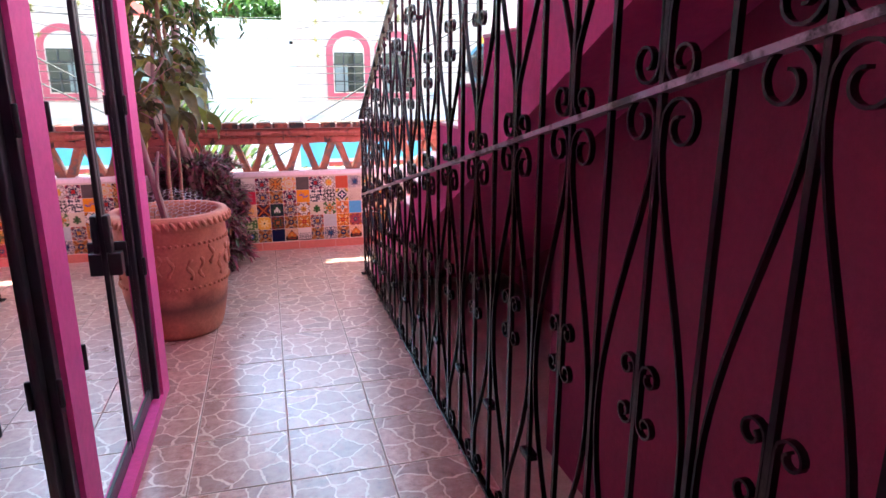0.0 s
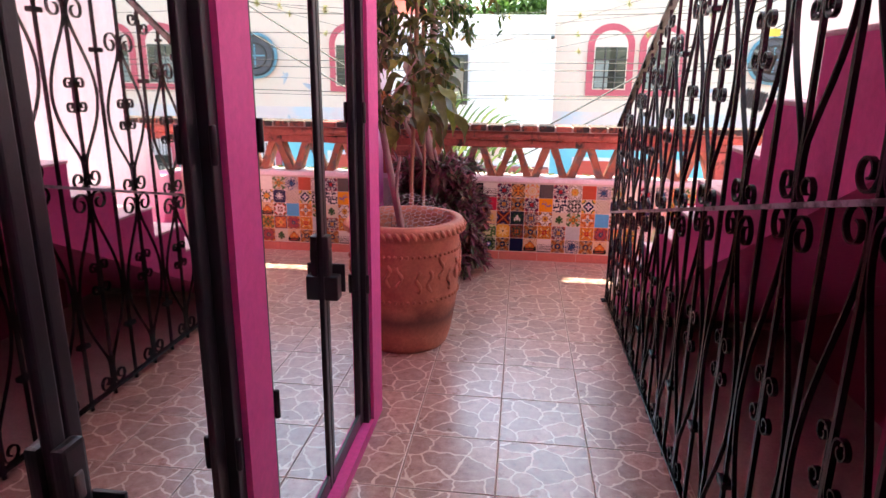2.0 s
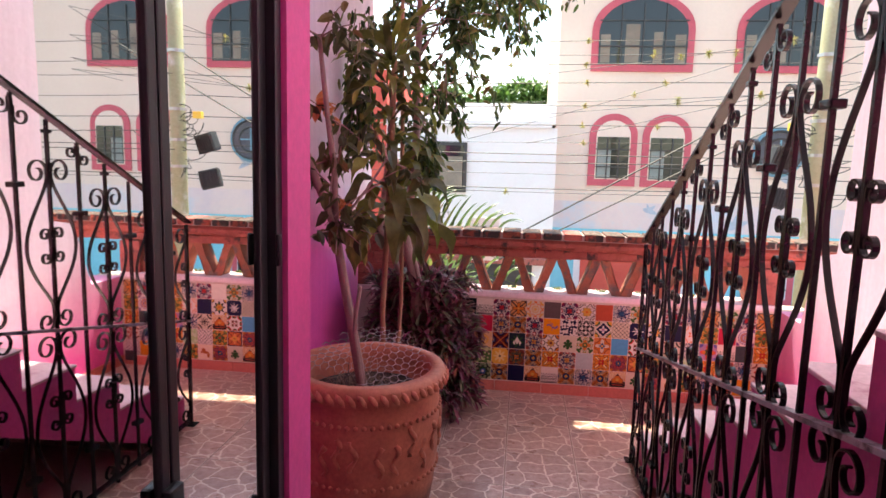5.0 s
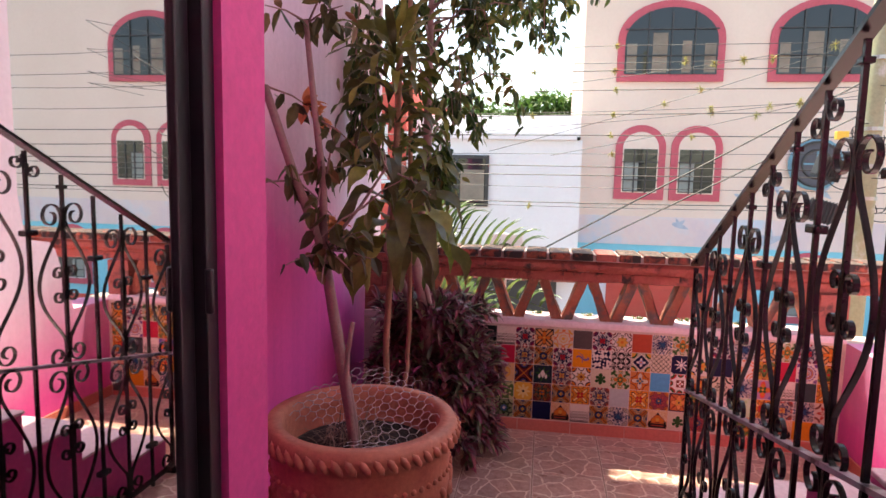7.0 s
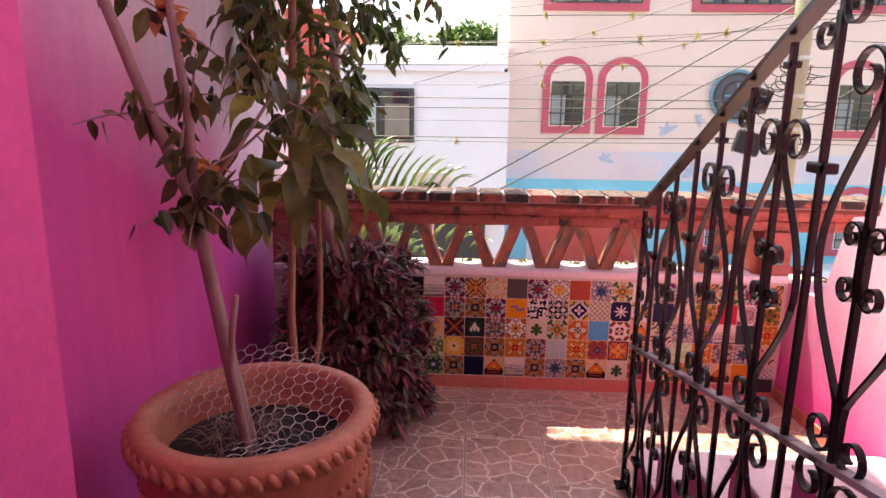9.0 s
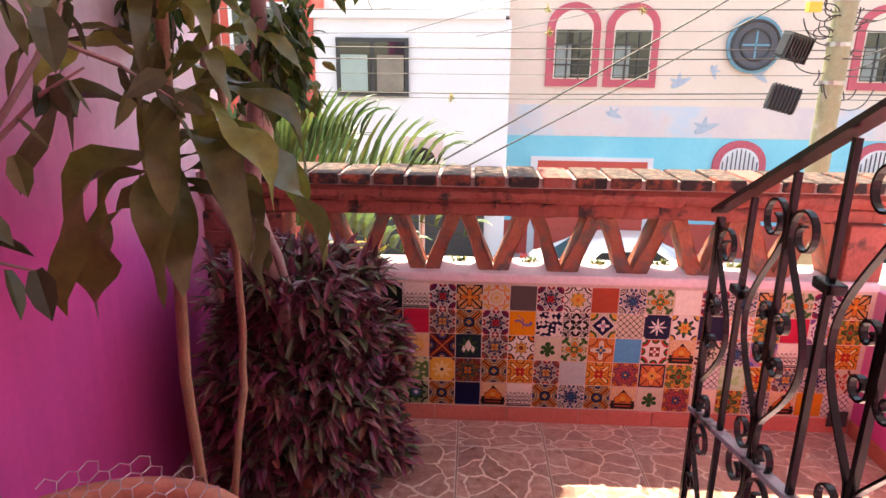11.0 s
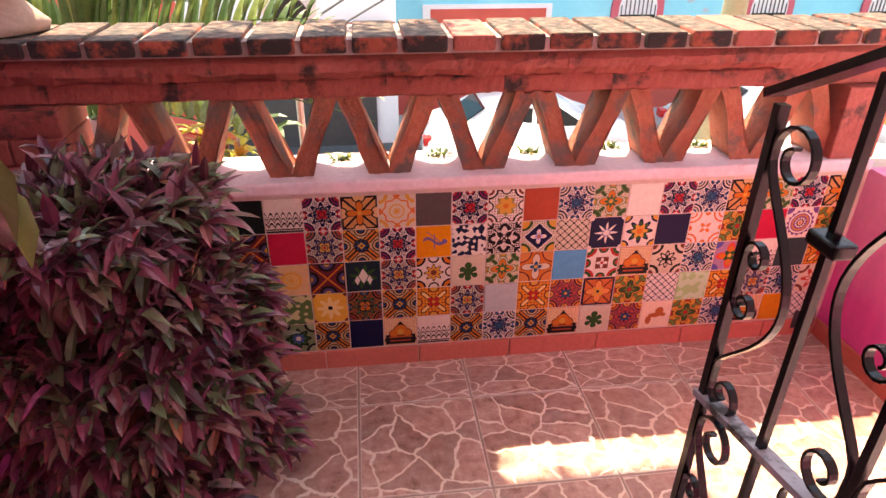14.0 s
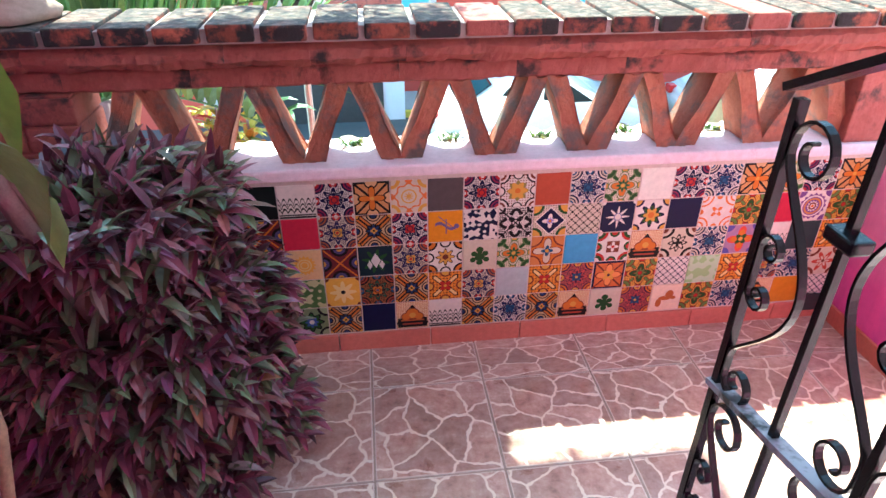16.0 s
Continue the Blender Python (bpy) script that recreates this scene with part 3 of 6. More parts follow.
# ==== more materials ====
def leaf_mat(name, tones, rough=0.4, glow=0.25, vein=(0.2, 0.25, 0.1)):
    m, t, b = mat_base(name, rough)
    geo = t.nodes.new("ShaderNodeNewGeometry")
    col = ramp(t, geo.outputs["Random Per Island"], tones)
    v = coords(t)
    col = mix(t, 0.45, col, ramp(t, noise_tex(t, v, 35, 4), [(0.3, (0.3, 0.3, 0.3)), (0.7, (1.25, 1.25, 1.25))]), "MULTIPLY")
    t.links.new(col, b.inputs["Base Color"])
    tr = t.nodes.new("ShaderNodeBsdfTranslucent")
    t.links.new(col, tr.inputs[0])
    mx = t.nodes.new("ShaderNodeMixShader")
    mx.inputs[0].default_value = glow
    out = t.nodes["Material Output"]
    t.links.new(b.outputs[0], mx.inputs[1]), t.links.new(tr.outputs[0], mx.inputs[2]), t.links.new(mx.outputs[0], out.inputs[0])
    bump(t, b, noise_tex(t, v, 120, 3), 0.3, 0.002)
    return m


M["purple_leaf"] = leaf_mat("purple foliage", [(0.0, (0.06, 0.015, 0.025)), (0.25, (0.15, 0.028, 0.050)), (0.48, (0.27, 0.052, 0.095)), (0.62, (0.26, 0.095, 0.085)), (0.76, (0.11, 0.12, 0.06)), (0.90, (0.21, 0.25, 0.12)), (0.96, (0.34, 0.055, 0.20)), (1.0, (0.44, 0.18, 0.09))], 0.36, 0.15)
M["ficus_leaf"] = leaf_mat("weeping fig leaves", [(0.0, (0.03, 0.055, 0.014)), (0.5, (0.07, 0.115, 0.026)), (0.8, (0.14, 0.18, 0.04)), (0.95, (0.22, 0.22, 0.05)), (1.0, (0.26, 0.14, 0.05))], 0.33, 0.45)
M["dry_leaf"] = leaf_mat("dark shrub leaves", [(0.0, (0.05, 0.055, 0.02)), (0.5, (0.095, 0.10, 0.032)), (0.85, (0.16, 0.16, 0.05)), (1.0, (0.24, 0.12, 0.05))], 0.36, 0.4)
M["dracaena_leaf"] = leaf_mat("dracaena leaves", [(0.0, (0.07, 0.065, 0.024)), (0.4, (0.145, 0.145, 0.036)), (0.75, (0.20, 0.215, 0.042)), (0.92, (0.33, 0.34, 0.07)), (1.0, (0.24, 0.15, 0.07))], 0.34, 0.4)
M["palm_leaf"] = leaf_mat("palm leaflets", [(0.0, (0.05, 0.10, 0.03)), (0.6, (0.10, 0.17, 0.05)), (1.0, (0.24, 0.30, 0.08))], 0.4, 0.35)
M["tree_leaf"] = leaf_mat("distant tree leaves", [(0.0, (0.05, 0.12, 0.025)), (1.0, (0.14, 0.26, 0.06))], 0.5, 0.3)
M["orange_petal"] = leaf_mat("orange bracts", [(0.0, (0.70, 0.18, 0.06)), (1.0, (0.80, 0.36, 0.16))], 0.6, 0.4)
M["yellow_leaf"] = leaf_mat("yellow and orange leaves", [(0.0, (0.20, 0.26, 0.04)), (0.4, (0.55, 0.48, 0.07)), (0.7, (0.66, 0.42, 0.06)), (0.88, (0.60, 0.16, 0.05)), (1.0, (0.45, 0.04, 0.04))], 0.35, 0.4)
M["bark"] = surface("pinkish grey bark", (0.24, 0.13, 0.12), (0.36, 0.22, 0.20), 14.0, 0.8, fine=120, relief=0.7, dist=0.003)
M["cane"] = surface("brown ringed cane", (0.24, 0.12, 0.07), (0.36, 0.19, 0.11), 30.0, 0.7, fine=120, relief=0.6)
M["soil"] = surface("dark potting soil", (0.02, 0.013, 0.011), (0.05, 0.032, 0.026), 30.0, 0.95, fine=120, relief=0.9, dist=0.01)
M["wire"] = surface("galvanised chicken wire", (0.42, 0.38, 0.38), (0.55, 0.5, 0.5), 30.0, 0.4, 0.6)
M["cable"] = surface("black street cable", (0.02, 0.02, 0.02), (0.035, 0.035, 0.035), 5.0, 0.6)
M["pole"] = surface("ochre painted concrete pole", (0.27, 0.26, 0.14), (0.36, 0.35, 0.22), 3.0, 0.8, fine=30, wear=((0.55, 0.53, 0.48), 0.55, 2.0))
M["car_white"] = surface("white car paint", (0.78, 0.79, 0.80), (0.80, 0.81, 0.82), 1.0, 0.15, fine=40, relief=0.02)
M["rubber"] = surface("black rubber", (0.02, 0.02, 0.02), (0.03, 0.03, 0.03), 6.0, 0.8)
M["yellow"] = surface("yellow road paint", (0.72, 0.52, 0.06), (0.78, 0.58, 0.1), 3.0, 0.8)
M["lamp_red"] = surface("red tail lamp", (0.5, 0.02, 0.02), (0.6, 0.03, 0.03), 9.0, 0.2)
M["stone"] = surface("pale terracotta statue stone", (0.38, 0.24, 0.18), (0.50, 0.34, 0.27), 9.0, 0.85, fine=70, relief=0.5)
M["chrome"] = surface("worn steel", (0.35, 0.33, 0.32), (0.5, 0.48, 0.46), 20.0, 0.35, 0.9)
M["straw"] = leaf_mat("dry straw", [(0.0, (0.16, 0.11, 0.08)), (1.0, (0.34, 0.26, 0.20))], 0.8, 0.2)
M["grass"] = leaf_mat("dry tufts", [(0.0, (0.35, 0.3, 0.08)), (1.0, (0.45, 0.42, 0.14))], 0.7, 0.3)

# terracotta with a soot band and damp foot
m, t, b = mat_base("terracotta", 0.62)
v = coords(t)
sep = t.nodes.new("ShaderNodeSeparateXYZ")
t.links.new(v, sep.inputs[0])
z = X(t, sep.outputs[2])
n1 = X(t, noise_tex(t, v, 7, 6))
col = ramp(t, n1.s, [(0.3, (0.40, 0.12, 0.075)), (0.55, (0.52, 0.19, 0.115)), (0.75, (0.60, 0.25, 0.16))])
band = ((z + n1 * 0.10 - 0.235).abs() * -12.0 + 1.0) | 0.0
col = mix(t, (band * 0.75) & 0.8, col, (0.07, 0.035, 0.032))
col = mix(t, 0.4, col, ramp(t, noise_tex(t, v, 60, 6), [(0.3, (0.55, 0.5, 0.5)), (0.7, (1.2, 1.2, 1.2))]), "MULTIPLY")
t.links.new(col, b.inputs["Base Color"])
bump(t, b, noise_tex(t, v, 90, 5), 0.4, 0.003)
M["terracotta"] = m

# pink wall paint; light that grows upwards and along y is in its colour
def lit_pink(name, ay, lo):
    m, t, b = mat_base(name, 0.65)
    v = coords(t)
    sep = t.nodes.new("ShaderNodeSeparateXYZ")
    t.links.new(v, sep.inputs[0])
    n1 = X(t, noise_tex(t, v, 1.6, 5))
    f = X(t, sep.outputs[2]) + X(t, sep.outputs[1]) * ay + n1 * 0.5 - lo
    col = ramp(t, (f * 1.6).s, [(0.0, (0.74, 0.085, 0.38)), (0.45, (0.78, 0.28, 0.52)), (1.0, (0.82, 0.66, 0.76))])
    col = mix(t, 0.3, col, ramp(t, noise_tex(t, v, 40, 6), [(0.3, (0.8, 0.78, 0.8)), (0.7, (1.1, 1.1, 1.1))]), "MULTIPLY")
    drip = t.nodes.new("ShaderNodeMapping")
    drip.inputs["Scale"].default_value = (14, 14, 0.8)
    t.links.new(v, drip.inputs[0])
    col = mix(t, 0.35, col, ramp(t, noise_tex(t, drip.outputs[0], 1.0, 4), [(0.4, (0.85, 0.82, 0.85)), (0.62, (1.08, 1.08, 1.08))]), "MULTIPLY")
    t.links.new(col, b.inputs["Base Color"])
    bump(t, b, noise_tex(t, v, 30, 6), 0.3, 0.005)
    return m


M["lit_pink_w"] = lit_pink("pink wall with painted brightness", 0.55, 0.75)
M["lit_pink_e"] = lit_pink("pink stair wall with painted brightness", -0.25, 0.55)
bpy.data.objects["wall_west_recess"].data.materials[0] = M["lit_pink_w"]
bpy.data.objects["wall_east"].data.materials[0] = M["lit_pink_e"]

# floor tile print: flat stones with pale winding joints
m, t, b = mat_base("stone print floor tile", 0.22)
v = coords(t)
info = t.nodes.new("ShaderNodeObjectInfo")
comb = t.nodes.new("ShaderNodeCombineXYZ")
for i in range(3):
    t.links.new(info.outputs["Random"], comb.inputs[i])
vm = t.nodes.new("ShaderNodeVectorMath")
vm.operation = "MULTIPLY_ADD"
vm.inputs[1].default_value = (41.0, 23.0, 0.0)
t.links.new(comb.outputs[0], vm.inputs[0]), t.links.new(v, vm.inputs[2])
wob = t.nodes.new("ShaderNodeTexNoise")
wob.inputs["Scale"].default_value, wob.inputs["Detail"].default_value = 14, 3
t.links.new(vm.outputs[0], wob.inputs["Vector"])
vw = t.nodes.new("ShaderNodeVectorMath")
vw.operation = "MULTIPLY_ADD"
vw.inputs[1].default_value = (0.062, 0.062, 0.0)
t.links.new(wob.outputs["Color"], vw.inputs[0]), t.links.new(vm.outputs[0], vw.inputs[2])
vor = t.nodes.new("ShaderNodeTexVoronoi")
vor.feature, vor.voronoi_dimensions = "DISTANCE_TO_EDGE", "2D"
vor.inputs["Scale"].default_value = 9.2
t.links.new(vw.outputs[0], vor.inputs["Vector"])
cell = t.nodes.new("ShaderNodeTexVoronoi")
cell.voronoi_dimensions = "2D"
cell.inputs["Scale"].default_value = 9.2
t.links.new(vw.outputs[0], cell.inputs["Vector"])
stone = ramp(t, noise_tex(t, vm.outputs[0], 26, 8, 0.72), [(0.32, (0.21, 0.085, 0.06)), (0.44, (0.40, 0.20, 0.15)), (0.56, (0.48, 0.285, 0.23)), (0.70, (0.62, 0.44, 0.375))])
sc = t.nodes.new("ShaderNodeSeparateColor")
t.links.new(cell.outputs["Color"], sc.inputs[0])
stone = mix(t, 0.8, stone, ramp(t, sc.outputs[0], [(0.0, (0.72, 0.70, 0.70)), (1.0, (1.25, 1.25, 1.25))]), "MULTIPLY")
joint = ramp(t, (X(t, vor.outputs["Distance"]) + X(t, noise_tex(t, vm.outputs[0], 30, 3)) * 0.06 - 0.03).s, [(0.026, (1, 1, 1)), (0.046, (0, 0, 0))])
col = mix(t, joint, stone, (0.80, 0.66, 0.56))
sep = t.nodes.new("ShaderNodeSeparateXYZ")
t.links.new(v, sep.inputs[0])
rim = ((X(t, sep.outputs[0]).abs() | X(t, sep.outputs[1]).abs()) + X(t, noise_tex(t, v, 40, 3)) * 0.006 - 0.003) > 0.1655
col = mix(t, rim * 0.7, col, (0.70, 0.55, 0.47))
t.links.new(col, b.inputs["Base Color"])
rg = ramp(t, noise_tex(t, v, 9, 5), [(0.3, (0.26, 0.26, 0.26)), (0.7, (0.33, 0.33, 0.33))])
t.links.new(rg, b.inputs["Roughness"])
bump(t, b, joint, 0.06, 0.001)
b.inputs["Specular IOR Level"].default_value = 0.9
b.inputs["Coat Weight"].default_value = 1.0
b.inputs["Coat IOR"].default_value = 1.6
b.inputs["Coat Roughness"].default_value = 0.30
M["floor_tile"] = m


# ==== painted wall tiles ====
def tile_mat(name, base, layers, rough=0.32):
    """Glazed tile: layers of (mask, colour) drawn over a base, from the tile's own square."""
    m, t, b = mat_base(name, rough)
    sep = t.nodes.new("ShaderNodeSeparateXYZ")
    t.links.new(coords(t, "Generated"), sep.inputs[0])
    u, v = X(t, sep.outputs[0]) - 0.5, X(t, sep.outputs[2]) - 0.5
    a, c = u.abs(), v.abs()
    r = (u * u + v * v).pow(0.5)
    th = v._m("ARCTAN2", u)
    q = ((a - 0.5) * (a - 0.5) + (c - 0.5) * (c - 0.5)).pow(0.5)   # distance from the nearest corner
    e = ((a - 0.5) * (a - 0.5) + c * c).pow(0.5) & (a * a + (c - 0.5) * (c - 0.5)).pow(0.5)   # from the middle of a side
    env = dict(u=u, v=v, a=a, c=c, r=r, th=th, q=q, e=e, m=a | c, s=a + c, d=(a - c).abs())
    grain = noise_tex(t, coords(t), 60, 4)
    col = mix(t, 0.5, base, ramp(t, grain, [(0.3, tuple(k * 0.8 for k in base)), (0.7, tuple(min(1, k * 1.12) for k in base))]))
    for mask, colour in layers:
        col = mix(t, mask(**env), col, colour)
    t.links.new(col, b.inputs["Base Color"])
    b.inputs["Specular IOR Level"].default_value = 0.1
    return m


CREAM, NAVY, INK, ORANGE, GOLD = (0.58, 0.49, 0.36), (0.008, 0.009, 0.040), (0.012, 0.009, 0.009), (0.56, 0.155, 0.022), (0.60, 0.31, 0.055)
GREEN, RED, TEAL, BROWN, WHITE = (0.026, 0.075, 0.018), (0.42, 0.022, 0.02), (0.02, 0.08, 0.16), (0.16, 0.035, 0.018), (0.68, 0.60, 0.52)


def petals(n, r0, amp, turn=0.0):
    return lambda r, th, **k: r < ((th * float(n) + turn).cos() * amp + r0)


def ring(r0, w): return lambda r, **k: (r - r0).abs() < w
def dot(r0): return lambda r, **k: r < r0
def corner(r0): return lambda q, **k: q < r0
def corner_ring(r0, w): return lambda q, **k: (q - r0).abs() < w
def side(r0): return lambda e, **k: e < r0
def edge(w): return lambda m, **k: m > 0.5 - w
def diag(w, far=9.0): return lambda d, m, **k: (d < w) & (m < far)
def diamond(s0): return lambda s, **k: s < s0
def cross(w): return lambda a, c, **k: (a & c) < w
def rows_of(n, w): return lambda a, c, **k: ((a * float(n)).cos() * (c * float(n)).cos()).abs() < w


def specks(n, w): return lambda a, c, **k: ((a * float(n)).cos() * (c * float(n)).cos()).abs() > w


def talavera(name, base, petal, heart, corners, line, spot, n=4):
    return tile_mat(name, base, [
        (specks(62.0, 0.42), line),
        (corner(0.31), base), (corner(0.29), line), (corner(0.235), corners), (corner_ring(0.17, 0.018), line), (corner(0.11), spot), (corner(0.06), base),
        (side(0.17), base), (side(0.145), line), (side(0.105), spot), (side(0.05), base),
        (petals(n * 2, 0.335, 0.085), base), (petals(n * 2, 0.31, 0.08), line), (petals(n * 2, 0.27, 0.08), petal), (petals(n * 2, 0.205, 0.06), base),
        (petals(n * 2, 0.19, 0.058), line), (petals(n, 0.145, 0.03, math.pi), heart), (ring(0.085, 0.012), line), (dot(0.045), spot)])


def quatrefoil(name, base, loop, inner, leaf_c, core):
    return tile_mat(name, base, [
        (specks(50.0, 0.80), loop), (diag(0.085), loop), (diag(0.055), leaf_c), (corner(0.27), loop), (corner(0.235), leaf_c), (corner(0.14), loop), (corner(0.11), base), (side(0.11), loop), (side(0.07), core),
        (petals(4, 0.36, 0.10), loop), (petals(4, 0.325, 0.095), base), (petals(4, 0.28, 0.09), loop), (petals(4, 0.25, 0.085), inner), (petals(8, 0.17, 0.05), loop), (petals(8, 0.14, 0.045), leaf_c), (dot(0.085), loop), (dot(0.06), core)])


def butterfly(name, base, wing, blue):
    return tile_mat(name, base, [
        (edge(0.015), BROWN), (lambda d, m, **k: (d < 0.17) & (m > 0.12), INK), (lambda d, m, **k: (d < 0.125) & (m > 0.19), wing), (lambda d, m, **k: (d < 0.035) & (m > 0.16), INK), (corner(0.13), INK), (corner(0.10), GOLD),
        (side(0.20), INK), (side(0.165), base), (side(0.12), INK), (side(0.085), blue), (petals(8, 0.19, 0.055), INK), (petals(8, 0.16, 0.05), blue), (petals(4, 0.085, 0.02), GOLD), (dot(0.035), INK)])


def plain(name, c, rough=0.3): return tile_mat(name, c, [], rough)


def lattice(name, base, line):
    def f(u, v, **k):
        p, q = ((u + v) * 4.0).mod(1.0) - 0.5, ((u - v) * 4.0).mod(1.0) - 0.5
        return ((p.abs() < 0.11) | (q.abs() < 0.11)) & ((p.abs() + q.abs()) < 0.42).no()
    def g(u, v, **k):
        p, q = ((u + v) * 4.0).mod(1.0) - 0.5, ((u - v) * 4.0).mod(1.0) - 0.5
        return (p * p + q * q) < 0.05
    return tile_mat(name, base, [(f, line), (g, line)])


def lace(name):
    def scallop(u, v, **k):
        w = (u * 18.85).cos().abs()
        return ((v + 0.10 - w * 0.20).abs() < 0.028) | ((v + 0.20 - w * 0.14).abs() < 0.026) | ((v + 0.33 - w * 0.12).abs() < 0.035) | ((v + 0.40).abs() < 0.02)
    return tile_mat(name, (0.70, 0.60, 0.51), [(scallop, INK), (lambda v, **k: v < -0.44, INK)])


def arch_tile(name):
    """A flame-like orange cloud under a pointed black arch."""
    def disc(u, v, x, y, r): return ((u - x) * (u - x) + (v - y) * (v - y)) < r * r
    def cloud(u, v, g): return disc(u, v, 0.0, 0.06, 0.19 + g) | disc(u, v, -0.20, -0.05, 0.13 + g) | disc(u, v, 0.20, -0.05, 0.13 + g)
    return tile_mat(name, (0.70, 0.52, 0.32), [
        (specks(58.0, 0.55), (0.45, 0.16, 0.05)), (lambda u, v, **k: ((u.abs() * 1.25 + (v + 0.30).abs() * 0.9) < 0.64) & (v > -0.46), INK),
        (lambda u, v, **k: (v < -0.10) & (u.abs() < 0.46) & (v > -0.46), INK), (lambda u, v, **k: cloud(u, v, 0.03), BROWN), (lambda u, v, **k: cloud(u, v, 0.0), ORANGE),
        (lambda u, v, **k: disc(u, v, 0.0, 0.0, 0.10), GOLD), (lambda u, v, **k: (v < -0.17) & (v > -0.22) & (u.abs() < 0.36), (0.40, 0.10, 0.03)), (lambda u, v, **k: (v < -0.30) & (v > -0.36) & (u.abs() < 0.32), (0.30, 0.05, 0.03))])


def cactus(name, base):
    def f(u, v, **k):
        lobes = None
        for x, y, rr in ((0, -0.05, 0.15), (0, 0.18, 0.11), (-0.17, 0.05, 0.09), (0.17, 0.05, 0.09), (-0.2, -0.16, 0.09), (0.2, -0.16, 0.09), (0, -0.25, 0.1)):
            o = ((u - x) * (u - x) + (v - y) * (v - y)) < rr * rr
            lobes = o if lobes is None else (lobes | o)
        return lobes
    return tile_mat(name, base, [(f, GREEN)])


def blot(name, base, ink, shapes):
    """A free figure from soft ellipses (x, y, half width, half height)."""
    def f(u, v, **k):
        out = None
        for x, y, w, h in shapes:
            o = ((u - x) * (u - x) / (w * w) + (v - y) * (v - y) / (h * h)) < 1.0
            out = o if out is None else (out | o)
        return out
    return tile_mat(name, base, [(f, ink)])


def swirl(name, base, ink, scale, cut=0.5):
    m, t, b = mat_base(name, 0.18)
    n = noise_tex(t, coords(t, "Generated"), scale, 0.0)
    t.links.new(ramp(t, n, [(cut - 0.012, base), (cut + 0.012, ink)]), b.inputs["Base Color"])
    return m


